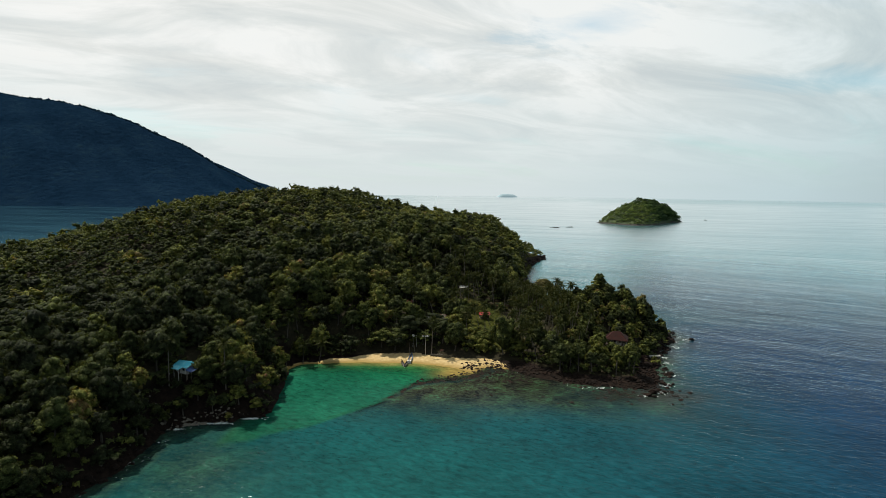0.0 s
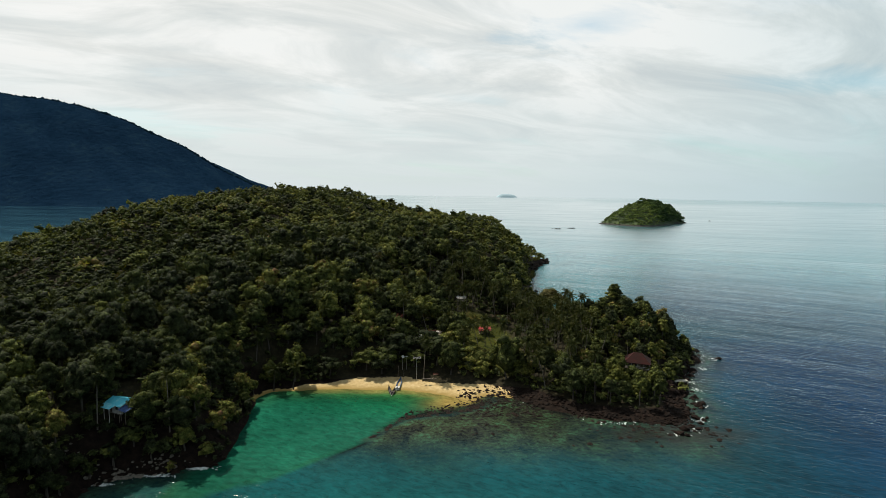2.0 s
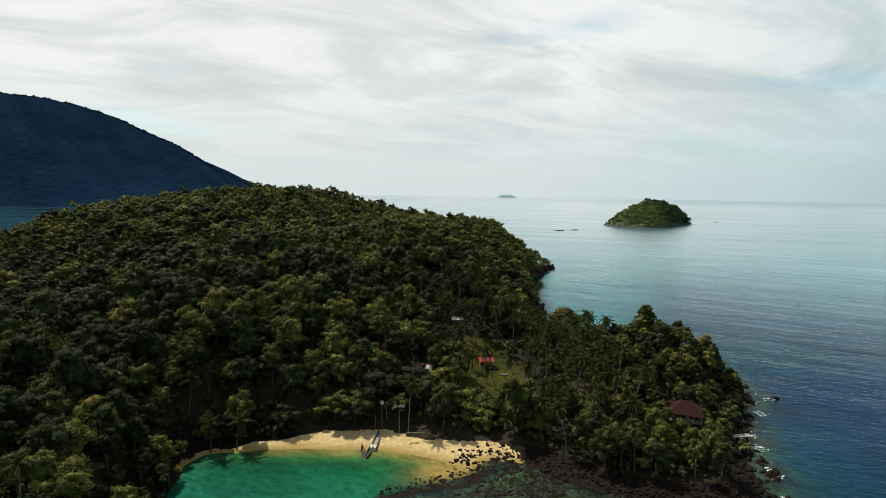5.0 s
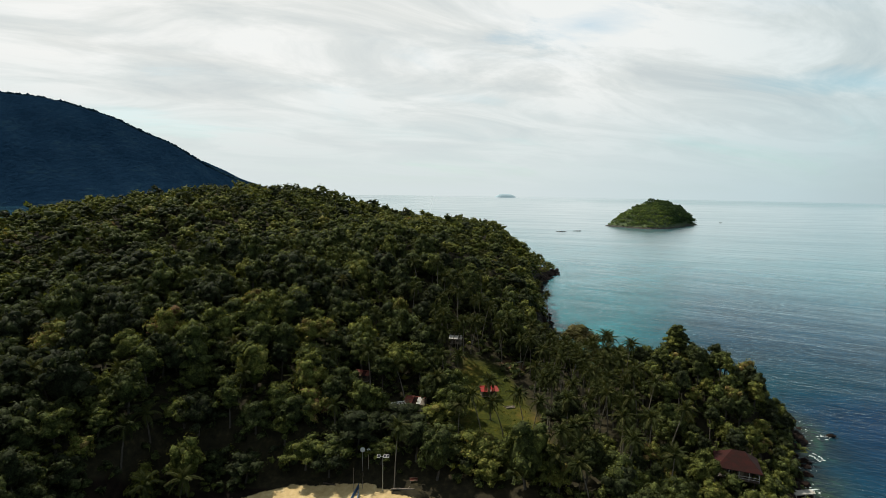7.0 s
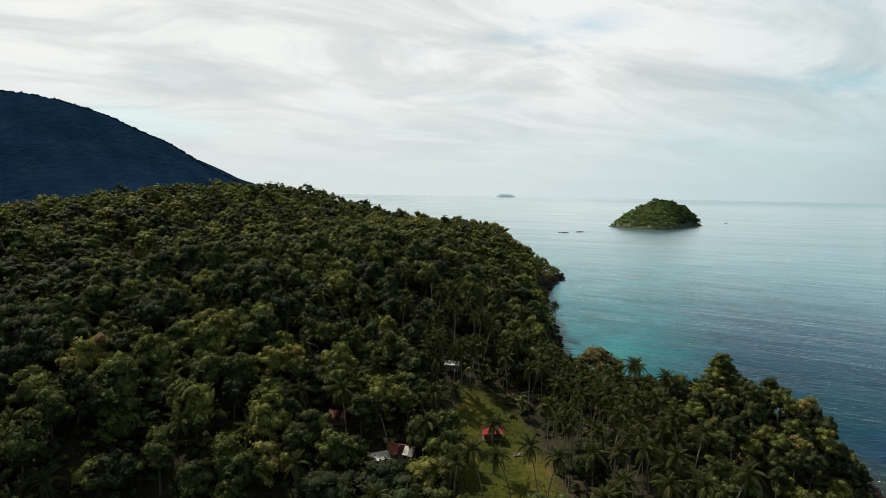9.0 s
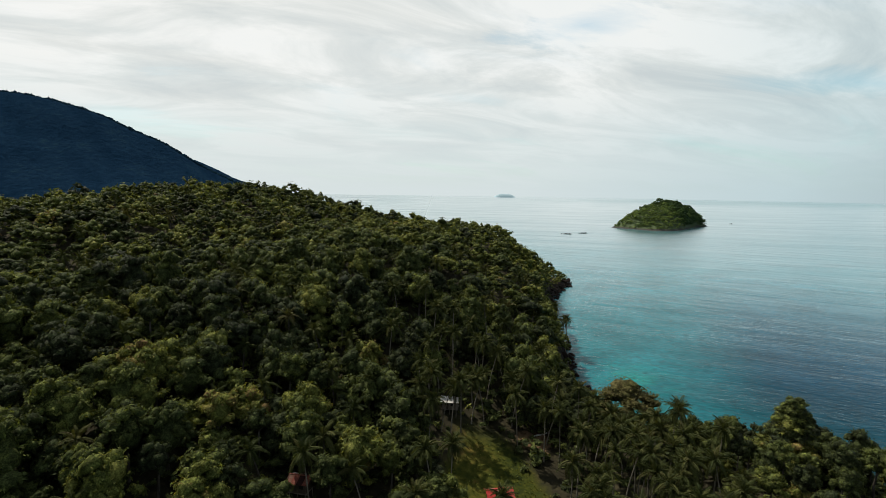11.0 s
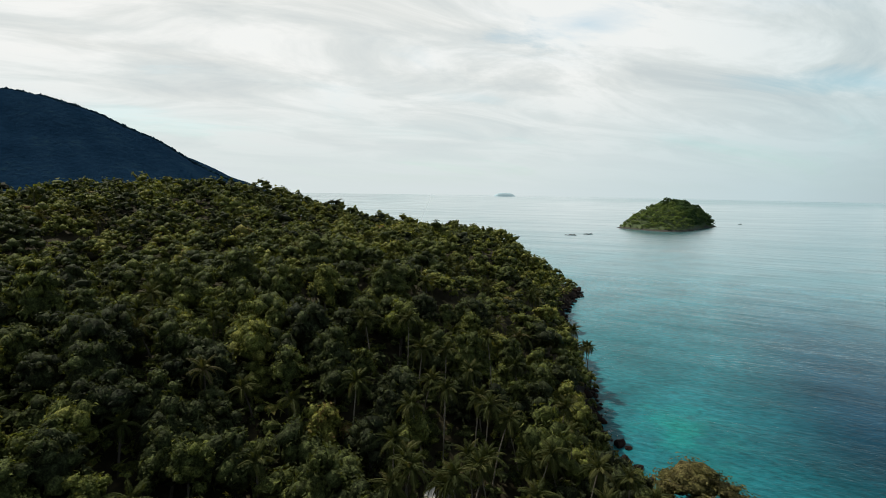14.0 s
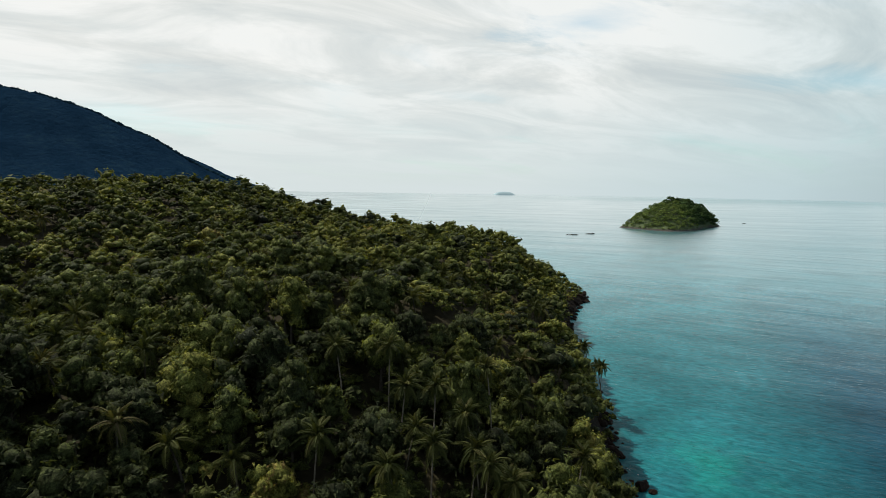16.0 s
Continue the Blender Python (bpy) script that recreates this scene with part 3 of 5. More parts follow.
def palm_fronds(r, count):
    """For each frond of a head: which mesh, yaw, pitch, length."""
    out = []
    for i in range(count):
        u = (i + 0.5) / count
        out.append((min(int(u * 4), 3), i * 2.399 + r.uniform(-0.25, 0.25), radians(80 - 118 * u + r.uniform(-10, 10)), r.uniform(0.88, 1.1) * (0.8 + 0.25 * math.sin(math.pi * u))))
    return out


def palm_spine(r, height, lean):
    a = r.uniform(0, 2 * math.pi)
    t = np.linspace(0, 1, 7)
    return np.stack([math.cos(a) * lean * t ** 1.6, math.sin(a) * lean * t ** 1.6, -0.8 + (height + 0.8) * t], 1)


def build_palm(r, height, lean, mats, length):
    """A coconut palm as a thing with a trunk and single fronds."""
    root = new("coconut_palm")
    spine = palm_spine(r, height, lean)
    part_np("trunk", tube_arrays(spine, np.interp(np.linspace(0, 1, 7), [0, 0.1, 1], [0.26, 0.15, 0.10]), 7), mat_bark, root, "pale ringed trunk", True)
    top = spine[-1]
    for kind, yaw, pitch, ln in palm_fronds(r, 24):
        ob = part_of("frond", mats[kind], root)
        ob.matrix_basis = Matrix.Translation(top) @ Matrix.Rotation(yaw, 4, "Z") @ Matrix.Rotation(-pitch, 4, "Y") @ Matrix.Scale(length * ln, 4)
    return root


def palm_arrays(r, height, lean, length):
    spine = palm_spine(r, height, lean)
    trunk = tube_arrays(spine, np.interp(np.linspace(0, 1, 7), [0, 1], [0.24, 0.13]), 5)
    heads = []
    for kind, yaw, pitch, ln in palm_fronds(r, 17):
        v, f = FROND_SETS[0][kind]
        heads.append((turned(v * length * ln, yaw, pitch) + spine[-1], f))
    return trunk, merge(heads)


# ---- where trees stand ----
# tree-free circles: hut sites, the stone bank, gaps opening the camera's view to huts
TREE_GAPS = [(-78, 160, 5.2), (23.2, 260, 5.0), (14.4, 286.5, 4.6), (13.6, 281.5, 3.0), (-13.9, 251.5, 3), (-13.3, 245.5, 4.8), (-3.4, 243.3, 3.0), (-3, 238.3, 4.2), (1.8, 246, 3.6), (2.4, 240.3, 4.8), (74.6, 213, 3.6), (58, 210, 2.2), (-69, 170, 1.4), (-76, 144.5, 4.0), (-54, 227, 0.6)]


def scatter(x0, x1, y0, y1, gap, keep):
    gx, gy = np.meshgrid(np.arange(x0, x1, gap), np.arange(y0, y1, gap))
    gx = gx + (np.arange(gx.shape[0]) % 2)[:, None] * gap / 2
    x = (gx + rng.uniform(-0.42, 0.42, gx.shape) * gap).ravel()
    y = (gy + rng.uniform(-0.42, 0.42, gy.shape) * gap).ravel()
    d = inland(x, y)
    m = keep(x, y, d)
    return x[m], y[m], d[m]


def free(x, y, d):
    ok = (d > np.where((x > 40) & (y > 296) & (y < 332), 3.0, 1.2)) & (clearing(x, y) < 0.3) & ~bare(x, y, d)
    for hx, hy, hr in TREE_GAPS:
        ok &= (x - hx) ** 2 + (y - hy) ** 2 > hr * hr
    return ok


FLATS = (0.55, 0.65, 0.75, 0.6, 0.85, 0.7)
VARIANTS_LONE = [crown_arrays(rng, 18, 46, 0.066, f, corners=4) for f in FLATS]
VARIANTS_NEAR = [crown_arrays(rng, 18, 38, 0.082, f) for f in FLATS]
VARIANTS_FAR = [crown_arrays(rng, 14, 16, 0.105, f, body=0) for f in FLATS]
VARIANTS_MID = [crown_arrays(rng, 9, 9, 0.16, f, body=0) for f in FLATS]
VARIANTS_BACK = [crown_arrays(rng, 4, 5, 0.26, f, body=0) for f in FLATS]

BUSH = [crown_arrays(rng, 3, 9, 0.21, 0.6, body=0) for _ in range(4)]


class Mass:
    """Gathers many plants into one mesh, with a tint for each plant."""

    def __init__(self):
        self.v, self.f, self.t, self.k = [], [], [], 0

    def add(self, arrays, tint):
        v, f = arrays
        self.v.append(v)
        self.f.append(f + self.k)
        self.t.append(np.full(len(v), tint))
        self.k += len(v)

    def build(self, name, mat, label, category, smooth=False):
        me = numpy_mesh(name, np.concatenate(self.v), np.concatenate(self.f), smooth)
        float_attr(me, "tint", np.concatenate(self.t))
        me.materials.append(mat)
        return tagged(new(name, me), label, category, kind="stuff")


def hidden(x, y):
    """Beyond the ridge line, where only the tree tops of the skyline show."""
    return y > np.interp(x, [-450, -250, -100, 0, 60, 110], [470, 505, 515, 535, 560, 575]) or x < -300


def tree_size(x, y, d):
    """Crown radius and height of the crown's base above the ground."""
    rad = rng.uniform(2.1, 3.5) if x > 50 and y < 300 else rng.uniform(3.0, 6.0)
    if rng.random() < 0.12:
        rad *= 1.35
    edge = min(1.0, 0.30 + d / (18.0 if x > 60 else 12.0))
    rad = min(rad, 1.6 + d * 0.6)
    return rad * (0.75 + 0.25 * edge), rng.uniform(1.6, 8.6 if y < 400 else 6.5) * edge


# crowns stacked near (80, 257) stand for the cape's shrub-covered rock pinnacle
BIG_TREES = [(21.5, 223.8, 4.4, 2.4), (14.8, 222.0, 3.3, 1.2), (9.5, 227, 5.0, 3.4), (2.5, 224.5, 5.6, 4.0), (-16.5, 223.5, 5.6, 3.6), (72.0, 208.4, 2.3, 2.6), (67.5, 207.5, 2.4, 1.6), (-82.5, 154.0, 2.4, 0.4), (-73.0, 156.0, 3.0, 1.6), (-77.5, 153.5, 2.2, -0.6), (-79.2, 155.6, 2.3, 0.0), (-75.6, 156.0, 2.4, 0.4), (-81.8, 157.4, 2.0, 0.4), (30.5, 219.5, 3.0, 1.8), (-12, 227, 7.2, 4.0), (-1, 230, 6.6, 4.6), (-24, 223, 6.2, 3.0), (7.5, 234, 5.2, 3.4),
             (59, 287, 9.8, 9.5), (54, 292, 4.6, 6.0), (63.5, 281, 4.2, 5.0), (80.2, 257.2, 2.4, 11.0), (79.6, 256.6, 2.9, 10.0), (80.9, 257.0, 2.9, 9.0), (79.2, 257.4, 3.3, 8.3), (81.0, 256.2, 3.1, 7.4), (79.4, 256.2, 3.6, 6.6), (81.3, 257.4, 3.2, 5.6), (78.6, 257.3, 3.8, 5.0), (77.5, 256, 3.6, 3.0), (80.5, 255, 3.6, 5.0), (79.0, 253.5, 4.2, 1.6), (82.5, 256, 3.2, 2.4), (75.5, 254.5, 4.2, 0.8), (79, 257, 3.6, 0.6), (75.6, 258, 3.2, 2.6), (84, 252, 2.8, 3.0), (-18, 221, 5.2, 2.4), (-6, 224, 4.8, 2.6), (4, 227, 4.4, 2.6), (71, 203, 2.8, 2.0), (71.2, 208.3, 2.9, 4.4), (79.0, 210.3, 2.9, 4.6), (74.8, 206.2, 2.4, 2.4), (-37, 219, 5.0, 3.0), (38, 216, 3.6, 2.5)]      # x, y, crown radius, crown base
CLEARING_PALMS = [(10.6, 252.7), (22.8, 245.7), (25.5, 237.2), (30.8, 233.2), (33.2, 237.0), (38.7, 240.6), (45.5, 241.0), (13.6, 256.1), (50.0, 244.1),
                  (36.0, 217.0), (40.4, 219.0), (40.0, 214.7), (33.5, 216.2), (-11.3, 247.3), (46.2, 215.9), (49.1, 212.3), (57.0, 206.8), (-81.0, 154.8), (-66.0, 160.0), (19.5, 230.0), (-2.2, 217.2), (7.8, 243.5), (12.0, 279.0), (16.8, 280.5), (19.5, 284.0), (9.2, 281.5), (8.3, 276.0), (62, 371), (66.0, 377), (68, 380), (64, 383)]
tx, ty, td = scatter(-455, 125, 40, 735, 6.0, free)
# smaller, closer trees on the windy cape
on_cape = (tx > 50) & (ty < 300)
cx_, cy_, cd_ = scatter(50, 122, 185, 300, 4.3, free)
tx, ty, td = np.concatenate([tx[~on_cape], cx_]), np.concatenate([ty[~on_cape], cy_]), np.concatenate([td[~on_cape], cd_])
bank_x, bank_y, bank_d = scatter(-92, -40, 100, 212, 4.6, lambda x, y, d: (d > 0.2) & (d < 3.2) & ((x + 76) ** 2 + (y - 144.5) ** 2 > 20) & ~((y > 203) & (x > -46)))
tx, ty, td = np.concatenate([tx, bank_x]), np.concatenate([ty, bank_y]), np.concatenate([td, bank_d])
keep = ~((ty > 590) | ((tx < -250) & (ty > 540)) | (tx < -400)) | (rng.random(len(tx)) < 0.35)
for bx, by, br, bz in BIG_TREES:
    keep &= (tx - bx) ** 2 + (ty - by) ** 2 > (br * 0.75) ** 2
tx, ty, td = tx[keep], ty[keep], td[keep]
tz = ground_z(tx, ty, td)
palm_like = (step(31, 35, tx) * (1 - step(60, 70, tx)) * step(212, 222, ty) * (1 - step(260, 284, ty)) * 0.8
             + step(2, 8, tx) * (1 - step(38, 48, tx)) * step(264, 270, ty) * (1 - step(294, 308, ty)) * 0.6
             + 0.09 * step(-75, -60, tx) * (1 - step(52, 60, tx)) * step(255, 270, ty) * (1 - step(330, 350, ty)) + 0.10 * (tx > -140) * (tx < 55) * (ty > 205) * (ty < 420))
is_palm = rng.random(len(tx)) < palm_like
dist = np.hypot(np.maximum(np.abs(tx - 8) - 20, 0) * 0.75, np.maximum(ty - 224, 0) + np.maximum(150 - ty, 0) * 0.3)
order = list(np.argsort(dist))
# single trees and palms that stand out
stand = [(x, y, True, 0, 0) for x, y in CLEARING_PALMS] + [(x, y, False, r, b) for x, y, r, b in BIG_TREES]
extra_x, extra_y = np.array([s[0] for s in stand], float), np.array([s[1] for s in stand], float)
tx, ty = np.concatenate([extra_x, tx]), np.concatenate([extra_y, ty])
td = np.concatenate([inland(extra_x, extra_y), td])
tz = np.concatenate([ground_z(extra_x, extra_y), tz])
is_palm = np.concatenate([np.array([s[2] for s in stand]), is_palm])
dist = np.concatenate([np.zeros(len(stand)), dist])
order = list(range(len(stand))) + [i + len(stand) for i in order]
thing_budget = 290
undergrowth, near_forest, far_forest, far_palms, bark_mass = Mass(), Mass(), Mass(), Mass(), Mass()
crown_meshes = []
for v, f in VARIANTS_LONE:
    me = numpy_mesh("crown", v, f, True)
    me.materials.append(mat_leaf)
    crown_meshes.append(me)
dry_crown = numpy_mesh("crown", *crown_arrays(rng, 44, 64, 0.040, 0.5, body=0, corners=4, solid=0.72), True)
dry_crown.materials.append(mat_leaf_dry)
palm_meshes = []
for v, f in FROND_SETS[0]:
    me = numpy_mesh("frond", v, f)
    me.materials.append(mat_frond)
    palm_meshes.append(me)
palm_protos, palm_count = [], 0
tree_things = 0
for i in order:
    x, y, z, d = tx[i], ty[i], tz[i], td[i]
    if is_palm[i]:
        h = rng.uniform(6.0, 9.5)
        if palm_count < 130 and (i < len(stand) or x > -2):
            if len(palm_protos) < 10:
                ob = build_palm(rng, rng.uniform(9.5, 14.5), rng.uniform(0.3, 3.6), palm_meshes, rng.uniform(3.0, 3.7))
                tagged(ob, "coconut palm with a slim pale trunk and drooping fronds", "palm tree", "coconut palms")
                ob.matrix_basis = pose(x, y, z)
                palm_protos.append(ob)
            else:
                src = palm_protos[palm_count % 10]
                ob = copy_thing(src, pose(x, y, z, 0, 0, rng.uniform(0, 360)))
            palm_count += 1
        else:
            tr, hd = palm_arrays(rng, h, rng.uniform(0.2, 2.5), rng.uniform(3.0, 3.9))
            at = np.array((x, y, z))
            far_palms.add((hd[0] + at, hd[1]), rng.random())
            bark_mass.add((tr[0] + at, tr[1]), 0.5)
        continue
    rad, base = tree_size(x, y, d) if i >= len(stand) else stand[i][3:5]
    yaw = rng.uniform(0, 2 * math.pi)
    # near and left slopes tinted darker, standing in for shade; far slopes lighter
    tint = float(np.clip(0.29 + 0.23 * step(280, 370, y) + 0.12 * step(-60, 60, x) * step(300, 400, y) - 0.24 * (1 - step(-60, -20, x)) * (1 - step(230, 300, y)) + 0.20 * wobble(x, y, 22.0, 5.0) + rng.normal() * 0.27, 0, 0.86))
    if rng.random() < 0.025:
        tint = 0.97
    if tree_things < thing_budget and dist[i] < 130 and (x > -75):
        root = new("broadleaf_tree")
        hang = 0.0 if i < len(stand) else min(base * 0.62, rad * 0.45)
        base -= hang
        root.matrix_basis = pose(x, y, z)
        part_np("trunk", trunk_arrays(rng, base + rad * 0.25, 0.12 + rad * 0.035, rad * 0.8), mat_trunk, root, "grey-brown trunk with spreading limbs", True)
        dry = i < len(stand) and stand[i][0] == 59
        ob = part_of("crown", dry_crown if dry else crown_meshes[int(rng.integers(len(crown_meshes)))], root, "sparse brownish crown" if dry else "dense rounded crown of green leaves")
        ob.matrix_basis = Matrix.Translation((0, 0, base)) @ Matrix.Rotation(yaw, 4, "Z") @ Matrix.Diagonal((rad, rad, rad * rng.uniform(0.85, 1.15) + hang, 1))
        tagged(root, "wide spreading tree with sparse brownish dry leaves" if dry else "broadleaf tree with a dense rounded green crown", "tree", "forest trees")
        tree_things += 1
        continue
    near_one = dist[i] < (118 if abs(x + 5) < 75 else 80) and x > -120
    v, f = (VARIANTS_NEAR if near_one else VARIANTS_BACK if hidden(x, y) else VARIANTS_MID if y > 400 or x < -140 else VARIANTS_FAR)[int(rng.integers(5))]
    tall = rng.uniform(0.9, 1.25) * (1.0 if near_one else 1.1)
    hang = min(base * 0.62, rad * 0.5) if near_one else 0.0
    base -= hang
    v = turned(v * np.array((rad, rad, rad * tall + hang)), yaw) + np.array((x, y, z + base * (1.0 if near_one else 0.75)))
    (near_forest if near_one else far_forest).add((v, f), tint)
    if near_one:
        bark_mass.add(tube_arrays([(x, y, z - 1), (x, y, z + base * 0.6), (x, y, z + base + rad * 0.3)], [0.35, 0.25, 0.12], 5), 0.5)
# undergrowth closes the gaps under the crowns
bush_x, bush_y, bush_d = scatter(-160, 122, 90, 330, 3.8, lambda x, y, d: (d > 1.0) & (clearing(x, y) < 0.25) & ~bare(x, y, d))
for x, y, d, z in zip(bush_x, bush_y, bush_d, ground_z(bush_x, bush_y, bush_d)):
    if any((x - hx) ** 2 + (y - hy) ** 2 < (hr * 0.7) ** 2 for hx, hy, hr in TREE_GAPS):
        continue
    if 16 < x < 60 and 212 < y < 284 and rng.random() < 0.65:
        continue
    s = rng.uniform(2.4, 4.4)
    v, f = BUSH[int(rng.integers(4))]
    undergrowth.add((turned(v * s, rng.uniform(0, 6.28)) + np.array((x, y, z - 0.3)), f), float(np.clip(0.4 + rng.normal() * 0.2, 0, 0.9)))
undergrowth.build("undergrowth", mat_leaf_forest, "dark green shrubs and saplings under the trees", "shrubs", True)
tufts = Mass()
for x, y in zip(rng.uniform(8, 42, 2200), rng.uniform(216, 288, 2200)):
    if clearing(np.array([x]), np.array([y]))[0] < 0.35 or wobble(np.array([x]), np.array([y]), 4.0, 3.0)[0] < rng.uniform(-0.7, 0.5):
        continue
    z = float(ground_z(np.array([x]), np.array([y]))[0])
    a = rng.uniform(0, 6.28, 7)
    foot = np.stack([0.16 * np.cos(a), 0.16 * np.sin(a), np.zeros(7)], 1) * rng.uniform(0.5, 1.5)
    tip = foot * 1.9 + np.array((0, 0, 1)) * rng.uniform(0.1, 0.35, (7, 1))
    side = np.stack([-np.sin(a), np.cos(a), np.zeros(7)], 1) * 0.10
    blades = np.stack([foot - side, foot + side, tip], 1).reshape(-1, 3) + np.array((x, y, z - 0.02))
    tufts.add((blades, np.arange(21).reshape(7, 3)), float(np.clip(0.80 + rng.normal() * 0.1, 0, 0.92)))
tufts.build("grass_tufts", mat_leaf_forest, "uneven tufts of olive-green grass in the clearing", "grass")
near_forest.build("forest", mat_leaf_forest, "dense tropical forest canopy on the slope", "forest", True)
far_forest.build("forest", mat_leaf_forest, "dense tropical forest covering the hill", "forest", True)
far_palms.build("palm_grove", mat_frond_forest, "coconut palm heads standing among the forest trees", "palm grove")
bark_mass.build("forest_trunks", mat_trunk, "slim grey-brown trunks standing under the forest canopy", "tree trunks")

# ================= far mountain and islands =================


def mountain_z(x, y):
    crest = np.interp(x, [-3300, -2600, -2214, -1991, -1768, -1518, -1269, -1102, -981, -865, -700], [560, 545, 522, 490, 460, 380, 263, 172, 112, 50, -30])
    crest = crest + 10 * wobble(x, y, 160.0, 1.0)
    u = np.abs(y - 2700) / (920 + 0.05 * np.abs(x + 1300))
    fold = 1 + 0.10 * wobble(x, y, 260.0, 4.0) * step(0.15, 0.5, u)
    return crest * np.clip(1 - u ** 1.25, -0.1, 1) * fold - 4


me, gx, gy, gz = grid_mesh("mountain", np.arange(-3300, -640, 14.0), np.arange(1700, 3300, 14.0), lambda x, y: mountain_z(x, y) + 5 + 2.2 * wobble(x, y, 9.0, 3.0) + 1.8 * wobble(x, y, 23.0, 8.0))
float_attr(me, "tint", 0.42 + 0.16 * wobble(gx, gy, 90.0) + 0.12 * wobble(gx, gy, 17.0, 5.0))
structure("mountain", me, mat_mountain, "large forested mountain, coloured dark blue for distance haze", "mountain")
far_trees = Mass()
# taller trees stand up along the skyline
for _ in range(2600):
    x = rng.uniform(-2500, -860)
    y = 2702 + abs(rng.normal()) * 8
    s = rng.uniform(4.0, 9.5)
    v = ICO_V * (1 + rng.uniform(-0.3, 0.3, (len(ICO_V), 1))) * np.array((s, s, s * rng.uniform(0.8, 1.3)))
    # lighter tint than the slope's offsets these trees' dark backlit sides
    far_trees.add((v + np.array((x, y, float(mountain_z(np.array([x]), np.array([y]))[0]) + s * rng.uniform(-0.3, 0.6))), ICO_F), 0.6 + rng.random() * 0.4)
far_trees.build("mountain_forest", mat_mountain, "unbroken forest on the far mountain, coloured dark blue for distance haze", "forest", True)


def islet_axes(x, y):
    """Along and across the small island's ridge, which runs away from the headland."""
    return (x - 460) * 0.85 + (y - 1225) * 0.527, (y - 1225) * 0.85 - (x - 460) * 0.527


def islet_z(x, y):
    """The small wooded island off the headland."""
    u, v = islet_axes(x, y)
    ridge = np.interp(u, [-142, -110, -98, -84, -68, -44, 0, 30, 65, 95, 116, 136, 146, 165], [-9, -6, 2, 14, 25, 36, 45, 44, 40, 32, 22, 9, -4, -9])
    half = np.interp(u, [-150, -125, -60, -20, 55, 150], [30, 60, 80, 74, 40, 26])
    half = np.where(v > 0, half * 0.55, half)
    return np.where(ridge > 0, ridge * np.clip(1 - (np.abs(v) / half) ** 2.2, -0.2, 1), ridge) - 0.5 + 1.5 * wobble(x, y, 25.0) * step(3, 15, ridge)


me, gx, gy, gz = grid_mesh("islet", np.arange(300, 650, 5.0), np.arange(1060, 1380, 5.0), lambda x, y: np.maximum(islet_z(x, y), -6))
float_attr(me, "rocky", 1 - step(2.0, 5.0, gz))
mat_shore, n, out = material("islet rock")
surface(n, out, n.mix(n.ramp(n.math("ADD", n.attribute("rocky").outputs["Fac"], n.math("MULTIPLY", n.noise(n.position(), 0.15, 4), 0.5)), [(0.8, 0.0), (1.1, 1.0)]),
                     n.ramp(n.noise(n.position(), 0.3, 5), [(0.3, (0.018, 0.030, 0.010)), (0.7, (0.045, 0.065, 0.018))]), n.ramp(n.noise(n.position(), 0.2, 5), [(0.3, (0.008, 0.007, 0.006)), (0.7, (0.024, 0.021, 0.018))])), 0.95)
structure("islet", me, mat_shore, "small steep rocky island off the headland", "island")
wood = Mass()
ux, uy = np.meshgrid(np.arange(310, 640, 5.4), np.arange(1080, 1370, 6.2))
ux = (ux + rng.uniform(-2.6, 2.6, ux.shape)).ravel()
uy = (uy + rng.uniform(-3.2, 3.2, uy.shape)).ravel()
uz = islet_z(ux, uy)
for x, y, z in zip(ux, uy, uz):
    along, across = islet_axes(x, y)
    if z > 2.2 and across < 45:
        v, f = VARIANTS_MID[int(rng.integers(5))]
        shaded_end = step(-30, 25, along + 9 * wobble(x, y, 14.0, 6.0))     # scrub one end, taller trees the other; sunlit and shaded greens painted by tint
        s = (rng.uniform(3.2, 6.6) + shaded_end * rng.uniform(0.5, 4.6)) * min(1, 0.55 + z / 30)
        tint = 0.80 - 0.62 * shaded_end + rng.normal() * 0.22
        wood.add((turned(v * np.array((s, s, s * rng.uniform(0.9, 1.3))), rng.uniform(0, 6.28)) + np.array((x, y, z - 0.8 + rng.uniform(-1.0, 2.2) + shaded_end * rng.uniform(-1.0, 3.6))), f), float(np.clip(tint, 0, 1)))
for x, y, s, up_ in ((456, 1220, 5.0, 8.5), (461, 1224, 6.0, 7.5), (451, 1219, 4.5, 6.0), (424, 1203, 3.2, 6.0), (470, 1230, 6.0, 6.0), (482, 1236, 6.0, 5.0), (496, 1246, 6.0, 4.5), (512, 1255, 5.5, 4.0)):
    v, f = VARIANTS_FAR[int(rng.integers(5))]
    wood.add((v * np.array((s, s, s * 1.2)) + np.array((x, y, float(islet_z(np.array([x]), np.array([y]))[0]) + up_)), f), 0.3)
wood.build("islet_forest", mat_leaf_island, "dense low forest covering the small island", "forest", True)

# the island on the horizon, its haze put into pale base colours
mat_haze, n, out = material("hazy island")
surface(n, out, n.ramp(n.noise(n.position(), 0.01, 3), [(0.3, (0.25, 0.335, 0.375)), (0.7, (0.28, 0.36, 0.40))]), 1.0).inputs["Specular IOR Level"].default_value = 0.0
me, gx, gy, gz = grid_mesh("hazy_island", np.linspace(480, 705, 30), np.linspace(4560, 4640, 8),
                           lambda x, y: 6 + 36 * np.clip(1 - (np.abs(x - 592) / 98) ** 3.2, -0.2, 1) * np.clip(1 - ((y - 4600) / 42) ** 2, 0, 1) + 1.5 * wobble(x, y, 30.0))
structure("backdrop_island", me, mat_haze, "faint blue island on the horizon, haze painted into its colour", "island")

